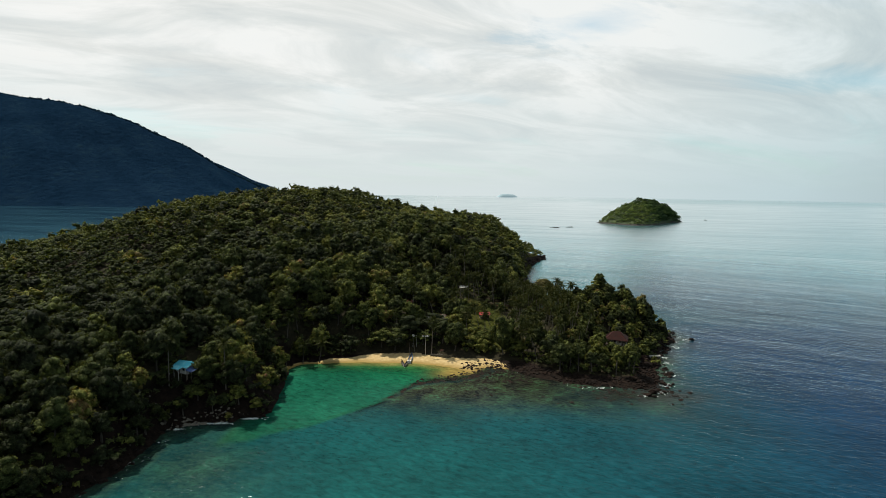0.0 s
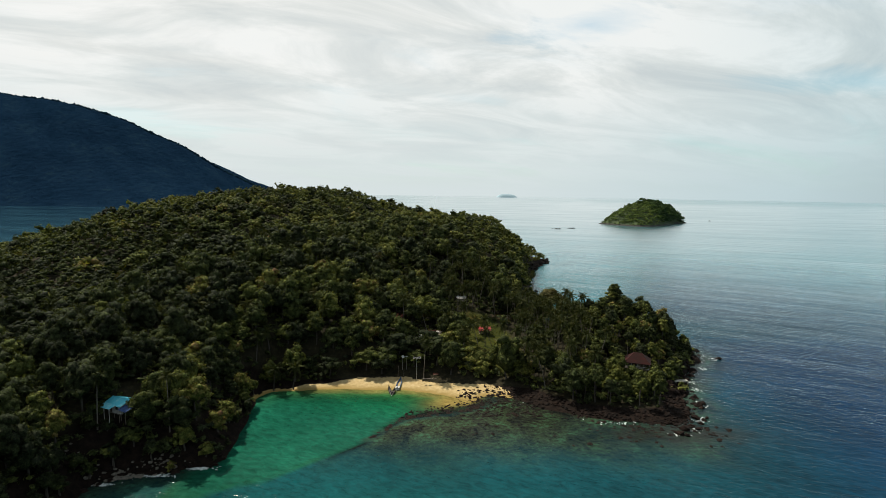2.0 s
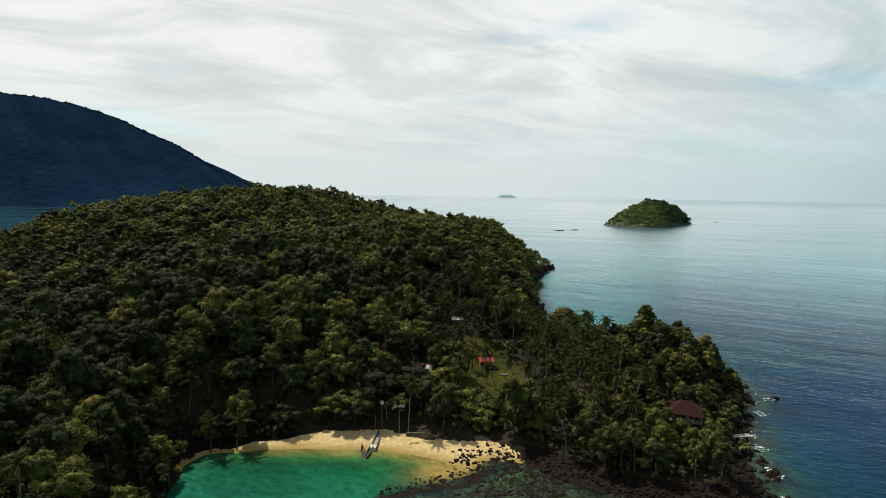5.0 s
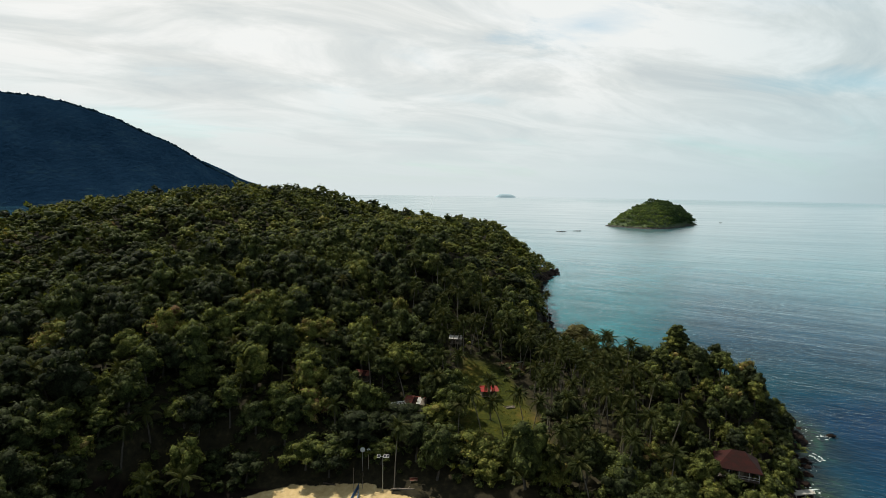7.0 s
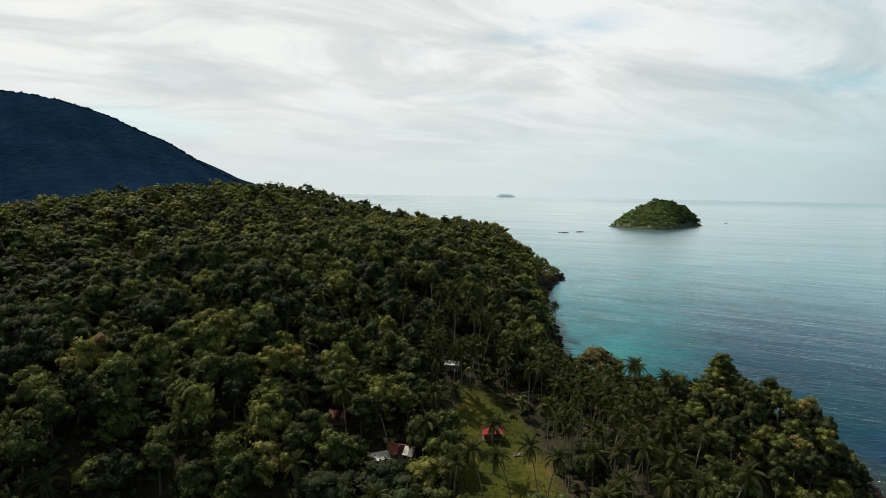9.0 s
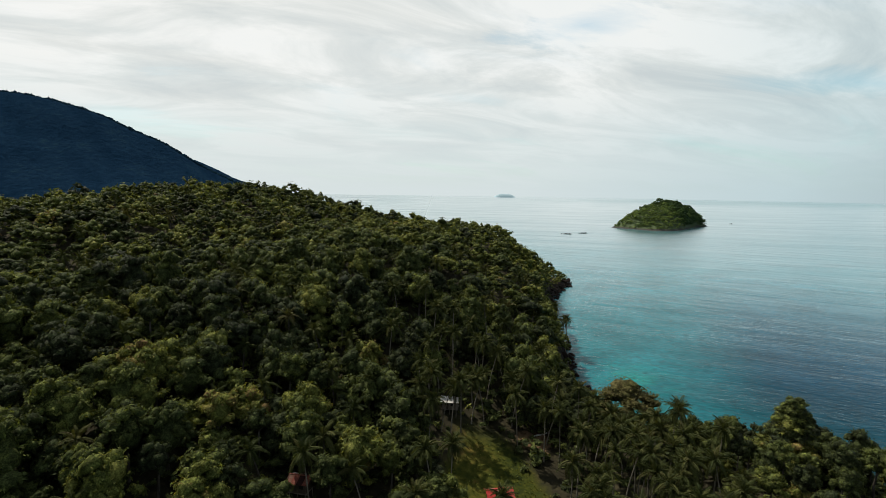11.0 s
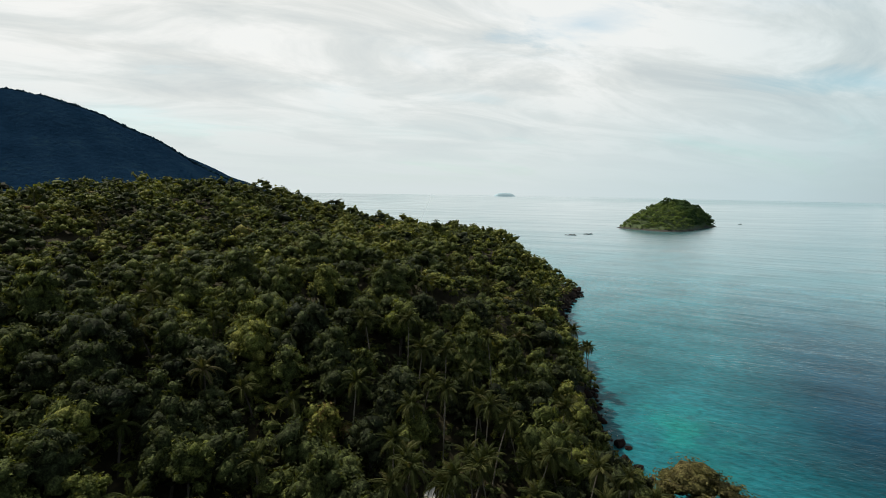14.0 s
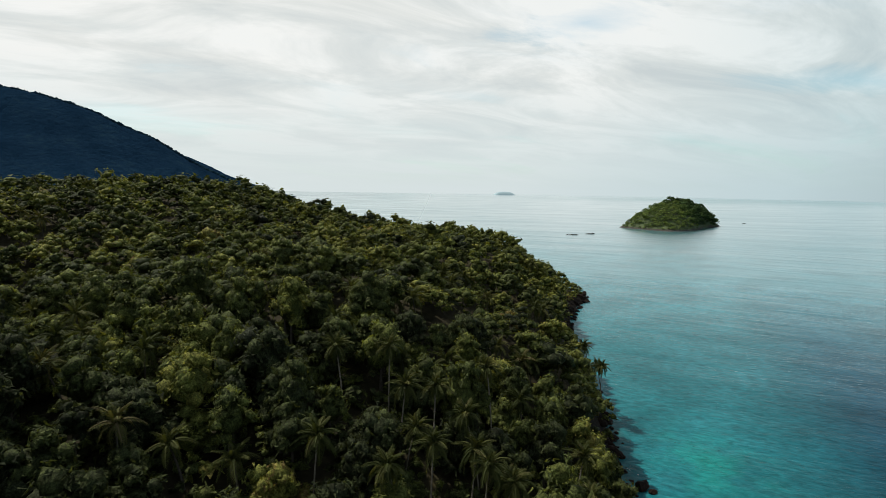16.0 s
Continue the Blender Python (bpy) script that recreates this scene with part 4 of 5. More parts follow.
# ================= helpers for built things =================


def part(name, bm, mat, parent, label=""):
    """Links a bmesh as one mesh under a thing or a part."""
    me = bpy.data.meshes.new(name)
    bm.to_mesh(me)
    bm.free()
    me.materials.append(mat)
    return part_of(name, me, parent, label)


def box(sx, sy, sz, at=(0, 0, 0), turn=(0, 0, 0), bevel=0.015):
    bm = bmesh.new()
    bmesh.ops.create_cube(bm, size=1.0)
    bmesh.ops.scale(bm, vec=(sx, sy, sz), verts=bm.verts)
    if bevel:
        bmesh.ops.bevel(bm, geom=bm.edges[:], offset=bevel, segments=1, affect="EDGES")
    bmesh.ops.transform(bm, matrix=pose(*at, *turn), verts=bm.verts)
    return bm


def pole(p, q, r0, r1=None, sides=8):
    v, f = tube_arrays([p, (np.array(p) * 0.5 + np.array(q) * 0.5), q], [r0, (r0 + (r1 or r0)) / 2, r1 or r0], sides)
    bm = bmesh.new()
    vs = [bm.verts.new(c) for c in v]
    for t in f:
        bm.faces.new([vs[i] for i in t])
    return bm


def sheet(width, length, waves, depth=0.03, thick=0.012):
    """A corrugated roofing sheet: width along x, length down the slope along -y, from the ridge at y = 0."""
    bm = bmesh.new()
    count = waves * 4
    rows = []
    for lift in (0.0, -thick):
        for y in (0.0, -length):
            rows.append([bm.verts.new((-width / 2 + width * i / count, y, lift + depth * math.sin(i * math.pi / 2))) for i in range(count + 1)])
    a, b, c, d = rows
    for i in range(count):
        bm.faces.new((a[i], b[i], b[i + 1], a[i + 1]))
        bm.faces.new((c[i], c[i + 1], d[i + 1], d[i]))
        bm.faces.new((b[i], d[i], d[i + 1], b[i + 1]))
        bm.faces.new((a[i], a[i + 1], c[i + 1], c[i]))
    bm.faces.new((a[0], c[0], d[0], b[0]))
    bm.faces.new((a[-1], b[-1], d[-1], c[-1]))
    return bm


def roof_material(name, paint_rgb, rust_rgb, amount, gloss=0.5):
    m, n, out = material(name)
    pos = n.position()
    rust = n.noise(pos, 0.9, 6, 0.65)
    streak = n.noise(n.mapping(pos, (3.0, 3.0, 0.6)), 1.3, 4)
    r = n.add("ShaderNodeObjectInfo").outputs["Random"]
    f = n.ramp(n.math("ADD", n.math("ADD", n.math("MULTIPLY", rust, 0.6), n.math("MULTIPLY", streak, 0.4)), n.math("MULTIPLY", n.math("SUBTRACT", r, 0.5), 0.25)), [(amount - 0.06, 0.0), (amount + 0.06, 1.0)])
    surface(n, out, n.mix(f, (*paint_rgb, 1), (*rust_rgb, 1)), gloss, bump=streak, strength=0.2).inputs["Specular IOR Level"].default_value = 0.2
    return m


def wood_material(name, a, b):
    m, n, out = material(name)
    g = n.noise(n.mapping(n.position(), (6, 6, 0.8)), 2.0, 5)
    surface(n, out, n.ramp(g, [(0.3, a), (0.7, b)]), 0.8, bump=g, strength=0.3)
    return m


mat_red_roof = roof_material("red painted roof", (0.22, 0.011, 0.008), (0.17, 0.045, 0.032), 0.56, 0.65)
mat_rust_roof = roof_material("rusty roof", (0.125, 0.032, 0.021), (0.095, 0.058, 0.042), 0.5)
mat_white_roof = roof_material("pale zinc roof", (0.38, 0.365, 0.34), (0.22, 0.19, 0.155), 0.58, 0.5)
mat_blue_roof = roof_material("turquoise roof", (0.07, 0.40, 0.50), (0.22, 0.50, 0.55), 0.60)
# maroon darkened well below its paint, for tree shade on the cape house
mat_maroon_roof = roof_material("maroon roof", (0.024, 0.005, 0.004), (0.014, 0.005, 0.004), 0.5, 0.95)
mat_grey_wood = wood_material("weathered wood", (0.07, 0.055, 0.042), (0.19, 0.155, 0.12))
mat_dark_wood = wood_material("dark wood", (0.022, 0.016, 0.012), (0.075, 0.052, 0.036))
mat_white_wall = wood_material("white painted board", (0.26, 0.25, 0.23), (0.48, 0.46, 0.43))
mat_blue_sheet = wood_material("blue tarpaulin", (0.015, 0.035, 0.11), (0.03, 0.07, 0.19))
# near-black glass with the unlit room's dark put into it; panels share it
mat_opening, n, out = material("dark room glass")
surface(n, out, n.mix(n.noise(n.position(), 2.0), (0.01, 0.01, 0.012, 1), (0.03, 0.03, 0.032, 1)), 0.15)
mat_hull_blue = wood_material("blue painted hull", (0.03, 0.07, 0.14), (0.07, 0.13, 0.22))
mat_hull_dark = wood_material("dark tarred hull", (0.02, 0.018, 0.017), (0.06, 0.05, 0.045))
mat_metal, n, out = material("galvanised steel")
surface(n, out, n.ramp(n.noise(n.position(), 4.0, 4), [(0.3, (0.30, 0.30, 0.30)), (0.7, (0.48, 0.48, 0.47))]), 0.45, 0.7)
mat_concrete, n, out = material("weathered concrete")
g = n.noise(n.position(), 1.5, 6, 0.65)
surface(n, out, n.ramp(g, [(0.3, (0.16, 0.15, 0.13)), (0.7, (0.34, 0.32, 0.28))]), 0.9, bump=g, strength=0.4)


def gable_house(name, at, yaw, width, depth, wall, pitch, roof_mats, wall_mat, stilt, label, category="hut", sheets=4):
    """A small house: roof ridge along x; four walls, door, windows, posts, single roofing sheets on two slopes."""
    root = new(name)
    x, y = at
    z = float(ground_z(np.array([x]), np.array([y]))[0])
    root.matrix_basis = pose(x, y, z, 0, 0, yaw)
    floor_z, over = stilt, 0.55
    for px_ in (-width / 2 + 0.1, 0, width / 2 - 0.1):
        for py_ in (-depth / 2 + 0.1, depth / 2 - 0.1):
            part("post", pole((px_, py_, -1.5), (px_, py_, floor_z + wall), 0.08), mat_grey_wood, root)
    part("floor_deck", box(width + 0.3, depth + 0.3, 0.12, (0, 0, floor_z)), mat_grey_wood, root, "plank floor")
    for sy_ in (-1, 1):
        w_ = part("wall", box(width - 0.1, 0.08, wall, (0, sy_ * (depth / 2 - 0.05), floor_z + wall / 2 + 0.06)), wall_mat, root)
        if sy_ < 0:
            part("door", box(0.8, 0.05, min(1.9, wall - 0.15), (-width * 0.18, -depth / 2 - 0.02, floor_z + 0.06 + min(1.9, wall - 0.15) / 2)), mat_dark_wood, root, "dark plank door")
            part("window", box(0.9, 0.05, 0.7, (width * 0.22, -depth / 2 - 0.02, floor_z + wall * 0.62)), mat_opening, root, "dark pane in place of a window opening's shade")
    rise = math.tan(radians(pitch)) * depth / 2
    for sx_ in (-1, 1):
        bm = box(0.08, depth - 0.2, wall, (sx_ * (width / 2 - 0.05), 0, floor_z + wall / 2 + 0.06))
        part("wall", bm, wall_mat, root)
        bm = bmesh.new()
        pts = [(-depth / 2 + 0.1, 0), (depth / 2 - 0.1, 0), (0, rise * 0.94)]
        tri = [[bm.verts.new((sx_ * (width / 2 - 0.05) + o, py_, floor_z + wall + 0.08 + pz_)) for py_, pz_ in pts] for o in (-0.03, 0.03)]
        bm.faces.new(tri[0])
        bm.faces.new(tri[1][::-1])
        for i in range(3):
            bm.faces.new((tri[0][i], tri[1][i], tri[1][(i + 1) % 3], tri[0][(i + 1) % 3]))
        bmesh.ops.recalc_face_normals(bm, faces=bm.faces)
        part("gable", bm, wall_mat, root)
    slope = (depth / 2 + over) / math.cos(radians(pitch))
    each = (width + 2 * over) / sheets
    k = 0
    for turn in (0, 180):
        for i in range(sheets):
            bm = sheet(each * 1.04, slope * (1 + 0.03 * ((i * 7 + k) % 3 - 1)), 6)
            m = pose(0, 0, floor_z + wall + 0.12 + rise, 0, 0, turn) @ pose(-(width / 2 + over) + each * (i + 0.5), 0, 0.012 * (i % 2), pitch, 0, 0)
            bmesh.ops.transform(bm, matrix=m, verts=bm.verts)
            part("roof_sheet", bm, roof_mats[(i * 3 + k) % len(roof_mats)], root)
            k += 1
    part("ridge_cap", box(width + 2 * over, 0.3, 0.05, (0, 0, floor_z + wall + 0.15 + rise)), roof_mats[0], root)
    return tagged(root, label, category, kind=""), z


# ---- huts in the clearing and on the slope ----
gable_house("shelter_hut", (23.6, 260.0), 8, 4.5, 3.2, 1.9, 26, [mat_red_roof, mat_red_roof, mat_rust_roof], mat_dark_wood, 0.35, "small dark wooden hut with rusty red metal roof on grass", sheets=5)
gable_house("stilt_hut", (14.4, 286.5), -12, 3.6, 2.8, 2.0, 22, [mat_white_roof], mat_grey_wood, 1.0, "weathered wooden hut with a pale zinc roof among palms")
gable_house("slope_hut", (-13.9, 251.5), -14, 3.4, 2.8, 2.0, 24, [mat_rust_roof, mat_white_roof, mat_rust_roof, mat_maroon_roof, mat_rust_roof], mat_dark_wood, 1.6, "dark wooden hut with one pale and one rusty roof sheet")
gable_house("store_shed", (-3.4, 243.3), 20, 3.2, 2.8, 1.9, 22, [mat_white_roof], mat_grey_wood, 0.3, "small wooden shed with a pale zinc roof under trees")
gable_house("village_house", (1.8, 246.0), -16, 5.0, 3.8, 2.1, 26, [mat_rust_roof, mat_maroon_roof, mat_grey_wood, mat_red_roof, mat_rust_roof, mat_white_roof, mat_rust_roof], mat_grey_wood, 0.4, "wooden house with a patchy red and pale metal roof", "house", 5)
gable_house("white_hut", (58.0, 210.0), 10, 2.6, 2.4, 2.0, 22, [mat_grey_wood], mat_white_wall, 1.2, "small white-walled hut on the rocky cape under trees")
gable_house("forest_hut", (-69.0, 170.0), 25, 2.4, 2.0, 1.8, 22, [mat_grey_wood, mat_rust_roof], mat_grey_wood, 0.4, "small grey wooden hut with a patchy roof in the forest")
gable_house("brown_hut", (-54.0, 227.0), 15, 2.8, 2.2, 1.6, 24, [mat_rust_roof], mat_dark_wood, 0.1, "small dark hut with a rusty brown roof in the forest")
house, hz = gable_house("blue_house", (-78.0, 160.0), -24, 5.2, 4.2, 2.3, 20, [mat_blue_roof], mat_white_wall, 0.2, "white-walled house with a bright turquoise metal roof on the wooded bank", "house", 5)
lean = part("lean_to", sheet(4.2, 2.0, 14), mat_blue_roof, house, "lower turquoise lean-to roof")
lean.matrix_basis = pose(-0.4, -2.5, 2.75, 12)
for dx in (-1.9, 0, 1.9):
    part("porch_post", pole((-0.4 + dx, -4.3, -1.2), (-0.4 + dx, -4.3, 2.3), 0.06), mat_white_wall, house)
wing = part("side_roof", sheet(2.6, 1.9, 9), mat_blue_roof, house, "small turquoise side roof")
wing.matrix_basis = pose(-4.1, -1.2, 2.3, 10, -4)
tarp = part("tarpaulin", sheet(2.8, 2.2, 3, 0.07), mat_blue_sheet, house, "dark blue tarpaulin awning")
tarp.matrix_basis = pose(4.2, -0.9, 2.3, 14, 6)
for px_, py_ in ((-5.2, -2.8), (-3.0, -2.8), (5.4, -2.9), (3.2, -2.9)):
    part("porch_post", pole((px_, py_, -1.5), (px_, py_, 2.0), 0.05), mat_grey_wood, house)

# ---- the cape house: maroon hipped roof, white veranda ----
root = new("cape_house")
cz = float(ground_z(np.array([74.0]), np.array([211.0]))[0])
root.matrix_basis = pose(74.6, 213.0, cz, 0, 0, -22)
deck = 5.3
for px_ in (-3.2, 0, 3.2):
    for py_ in (-2.8, 2.8):
        part("post", pole((px_, py_, -2.5), (px_, py_, deck + 2.4), 0.11), mat_dark_wood, root)
part("floor_deck", box(8.2, 7.0, 0.18, (0, 0, deck)), mat_dark_wood, root, "raised plank floor")
for sy_ in (-1, 1):
    part("wall", box(5.4, 0.1, 2.3, (-0.4, sy_ * 2.2, deck + 1.24)), mat_dark_wood, root)
for sx_ in (-3.05, 2.25):
    part("wall", box(0.1, 4.28, 2.3, (sx_, 0, deck + 1.24)), mat_dark_wood, root)
part("door", box(0.9, 0.06, 2.0, (0.6, -2.28, deck + 1.1)), mat_grey_wood, root, "grey plank door")
for px_ in (-1.8, -0.6):
    part("window", box(0.8, 0.06, 0.9, (px_, -2.28, deck + 1.35)), mat_opening, root, "dark window")
eave, top = deck + 2.3, deck + 5.2
corners = [(-4.5, -3.9), (4.5, -3.9), (4.5, 3.9), (-4.5, 3.9)]
ridge = [(-1.2, 0), (1.2, 0)]
slopes = [(0, 1, 1, 0), (1, 2, 1, 1), (2, 3, 0, 1), (3, 0, 0, 0)]
for a, b, c, d in slopes:
    bm = bmesh.new()
    rim = [(*corners[a], eave), (*corners[b], eave), (*ridge[c], top)] + ([(*ridge[d], top)] if c != d else [])
    lo = [bm.verts.new(Vector(p) - Vector((0, 0, 0.12))) for p in rim]
    hi = [bm.verts.new(p) for p in rim]
    bm.faces.new(hi)
    bm.faces.new(lo[::-1])
    for i in range(len(rim)):
        j = (i + 1) % len(rim)
        bm.faces.new((lo[i], lo[j], hi[j], hi[i]))
    part("roof_slope", bm, mat_maroon_roof, root, "maroon roof slope, darkened in colour for tree shade")
for px_ in (-3.9, -1.95, 0, 1.95, 3.9):
    part("veranda_post", pole((px_, -3.4, deck), (px_, -3.4, eave), 0.07), mat_white_wall, root, "white veranda post")
for hz_ in (0.5, 1.0):
    part("handrail", box(7.9, 0.07, 0.09, (0, -3.4, deck + hz_)), mat_white_wall, root, "white handrail")
    part("handrail", box(0.07, 6.4, 0.09, (3.95, -0.15, deck + hz_)), mat_white_wall, root, "white handrail")
stair = part("stair", box(0.9, 3.6, 0.12, (3.2, -4.9, deck * 0.5), (38, 0, 0)), mat_white_wall, root, "white stair")
tagged(root, "dark wooden house on posts with maroon hipped roof, white veranda", "house")

# ---- concrete ledge on the rocks ----
root = new("rock_jetty")
root.matrix_basis = pose(91.6, 215.0, 0, 0, 0, 6)
part("slab", box(5.2, 1.8, 0.28, (0, 0, 2.4), bevel=0.04), mat_concrete, root, "pale concrete slab")
for px_ in (-2.2, 0, 2.2):
    for py_ in (-0.7, 0.7):
        part("pillar", pole((px_, py_, -1.0), (px_, py_, 2.3), 0.13), mat_concrete, root)
tagged(root, "small pale concrete landing on pillars over the rocks", "jetty")

# ---- boats on the beach ----


def hull(length, beam, depth, lift, ns=15):
    """An open wooden hull, bow towards +y with an upswept stem, cut-off stern."""
    bm = bmesh.new()
    outer, inner = [], []
    for i in range(ns):
        t = i / (ns - 1)
        wd = beam / 2 * (0.72 + 0.28 * math.sin(math.pi * min(t * 1.1, 1))) * (1 - max(0, t - 0.45) ** 1.8 / 0.55 ** 1.8) + 0.02
        y = length * (t - 0.5)
        keel = lift * max(0, t - 0.6) ** 2 * 3.2
        rail = depth + lift * (max(0, t - 0.4) ** 2.2) * 4.0 + 0.08 * (1 - t)
        prof = [(-wd, rail), (-wd * 0.86, (rail + keel) * 0.5), (-wd * 0.45, keel + 0.06), (0, keel), (wd * 0.45, keel + 0.06), (wd * 0.86, (rail + keel) * 0.5), (wd, rail)]
        outer.append([bm.verts.new((px_, y, pz_)) for px_, pz_ in prof])
        prof = [(px_ * 0.9, pz_ + (0.07 if 0 < j < 6 else 0)) for j, (px_, pz_) in enumerate(prof)]
        inner.append([bm.verts.new((px_, y * 0.985, pz_)) for px_, pz_ in prof])
    for i in range(ns - 1):
        for j in range(6):
            bm.faces.new((outer[i][j], outer[i][j + 1], outer[i + 1][j + 1], outer[i + 1][j]))
            bm.faces.new((inner[i][j], inner[i + 1][j], inner[i + 1][j + 1], inner[i][j + 1]))
        for j in (0, 6):
            bm.faces.new((outer[i][j], outer[i + 1][j], inner[i + 1][j], inner[i][j]))
    for k in (0, ns - 1):
        for j in range(6):
            bm.faces.new((outer[k][j], inner[k][j], inner[k][j + 1], outer[k][j + 1]))
    bmesh.ops.recalc_face_normals(bm, faces=bm.faces)
    return bm


def boat(at, yaw, pitch, length, beam, hull_mat, label, white_stern):
    root = new("wooden_boat")
    root.matrix_basis = pose(*at, pitch, 0, yaw)
    part("hull", hull(length, beam, 0.62, 0.75), hull_mat, root)
    for i in range(4):
        part("bench", box(beam * 0.8, 0.22, 0.05, (0, length * (-0.3 + 0.17 * i), 0.48)), mat_grey_wood, root)
    if white_stern:
        part("stern_board", box(beam * 0.95, 0.10, 0.95, (0, -length / 2 - 0.04, 0.50)), mat_white_wall, root, "white stern board")
        part("stern_deck", box(beam * 0.95, 1.7, 0.06, (0, -length / 2 + 0.85, 0.74)), mat_white_wall, root, "white stern deck")
    eng = part("engine", box(0.35, 0.5, 0.4, (0, -length / 2 + 0.3, 0.95), bevel=0.05), mat_hull_dark, root, "dark outboard engine")
    part("drive_shaft", pole((0, -length / 2 + 0.2, 0.9), (0, -length / 2 - 1.0, 0.05), 0.04), mat_metal, root)
    return tagged(root, label, "boat", "beached boats")


boat((-10.9, 213.6, 0.45), -6, 5.5, 8.6, 1.7, mat_hull_blue, "long blue-grey wooden boat with white stern, beached on sand", True)
boat((-13.9, 208.2, 0.05), 14, 3.0, 4.6, 1.1, mat_hull_dark, "small dark wooden boat with an engine at the water's edge", False)
boat((-12.4, 207.0, 0.0), -10, 3.0, 3.8, 1.0, mat_hull_dark, "short dark wooden boat at the water's edge", False)
for px_, py_, ph in ((-11.6, 216.5, 5.5), (-9.6, 217.5, 4.0)):
    root = new("mooring_pole")
    z = float(ground_z(np.array([px_]), np.array([py_]))[0])
    root.matrix_basis = pose(px_, py_, z)
    part("shaft", pole((0, 0, -0.8), (0.15, 0.1, ph), 0.07, 0.045), mat_grey_wood, root)
    tagged(root, "thin upright wooden pole standing in the sand beside a boat", "pole", "mooring poles")

# ---- the light pole and the dishes behind the beach ----
root = new("light_pole")
z = float(ground_z(np.array([-4.8]), np.array([216.6]))[0])
root.matrix_basis = pose(-4.8, 216.6, z)
part("shaft", pole((0, 0, -0.6), (0, 0, 8.4), 0.09, 0.06), mat_metal, root)
part("crossarm", box(2.4, 0.08, 0.08, (0, 0, 8.3)), mat_metal, root)
for px_, ang in ((-0.9, 30), (0.5, 24), (1.1, 24)):
    pan = part("solar_panel", box(0.62, 0.8, 0.05, (px_, -0.1, 8.45), (ang, 0, 0)), mat_opening, root, "small dark panel")
    for o in (-0.32, 0.32):
        part("frame_bar", box(0.05, 0.84, 0.07, (px_ + o, -0.1, 8.45), (ang, 0, 0), 0.005), mat_white_wall, pan, "pale frame bar")
    for o in (-0.41, 0.41):
        part("frame_bar", box(0.66, 0.05, 0.07, (px_, -0.1 + o * 0.9, 8.45 + o * 0.42), (ang, 0, 0), 0.005), mat_white_wall, pan, "pale frame bar")
tagged(root, "slim metal pole with small framed panels behind the beach", "pole")

dish_mat, n, out = material("white dish")
surface(n, out, n.ramp(n.noise(n.position(), 3.0, 4), [(0.3, (0.60, 0.60, 0.58)), (0.7, (0.80, 0.80, 0.78))]), 0.5)
for px_, py_, pz_ in ((-10.3, 222.6, 8.0), (-8.9, 222.9, 7.5)):
    root = new("satellite_dish")
    z = float(ground_z(np.array([px_]), np.array([py_]))[0])
    root.matrix_basis = pose(px_, py_, z, 0, 0, 25)
    part("mast", pole((0, 0, -0.5), (0, 0, pz_ - z), 0.06), mat_metal, root)
    bm = bmesh.new()
    rings = [[bm.verts.new((0.6 * r * math.cos(a), 0.6 * r * math.sin(a), 0.18 * r * r)) for a in np.linspace(0, 2 * math.pi, 20, endpoint=False)] for r in (0.08, 0.4, 0.7, 1.0)]
    bm.faces.new(rings[0])
    for a, b in zip(rings, rings[1:]):
        for i in range(20):
            bm.faces.new((a[i], a[(i + 1) % 20], b[(i + 1) % 20], b[i]))
    bmesh.ops.solidify(bm, geom=bm.faces[:], thickness=0.03)
    bmesh.ops.transform(bm, matrix=pose(0, -0.15, pz_ - z, 50, 0, 0), verts=bm.verts)
    part("dish", bm, dish_mat, root, "white shallow dish")
    part("feed_arm", pole((0, -0.2, pz_ - z), (0, -0.7, pz_ - z + 0.5), 0.02), mat_metal, root)
    tagged(root, "white satellite dish on a mast behind the beach", "satellite dish", "satellite dishes")

# ---- logs, timber and steps ----


def drift_log(at, yaw, length, girth, mat, label, tilt=0.0):
    root = new("driftwood_log")
    x, y = at
    root.matrix_basis = pose(x, y, float(ground_z(np.array([x]), np.array([y]))[0]) + girth * 0.7, 0, tilt, yaw)
    pts = [(length * (t - 0.5), 0.12 * length * 0.2 * math.sin(t * 5), 0.03 * math.sin(t * 7)) for t in np.linspace(0, 1, 7)]
    part_np("stem", tube_arrays(pts, np.linspace(girth, girth * 0.65, 7), 8), mat, root, smooth=True)
    part_np("branch_stub", tube_arrays([(length * 0.2, 0, 0), (length * 0.27, 0.2, girth * 1.6), (length * 0.3, 0.3, girth * 2.2)], [girth * 0.4, girth * 0.3, girth * 0.18], 5), mat, root)
    return tagged(root, label, "log", "driftwood")


drift_log((-0.2, 216.6), 4, 5.4, 0.22, mat_grey_wood, "long bleached driftwood log at the top of the beach")
drift_log((-17.5, 218.8), -14, 3.2, 0.16, mat_dark_wood, "short dark log lying at the edge of the sand")
drift_log((36.8, 285.5), 30, 4.6, 0.25, mat_white_wall, "pale bleached log on cleared earth")
drift_log((39.5, 284.0), -20, 3.4, 0.2, mat_grey_wood, "grey log on cleared earth among palms")
root = new("timber_pile")
z = float(ground_z(np.array([29.5]), np.array([254.0]))[0])
root.matrix_basis = pose(29.5, 254.0, z, 0, 0, 18)
for i in range(9):
    part("plank", box(rng.uniform(2.2, 3.4), 0.22, 0.08, (rng.uniform(-0.3, 0.3), (i % 3 - 1) * 0.45 + rng.uniform(-0.1, 0.1), 0.08 + 0.12 * (i // 3)), (0, rng.uniform(-3, 3), rng.uniform(-14, 14))), mat_grey_wood, root)
tagged(root, "loose heap of grey planks on the grass beside the red-roofed hut", "planks")
root = new("wooden_steps")
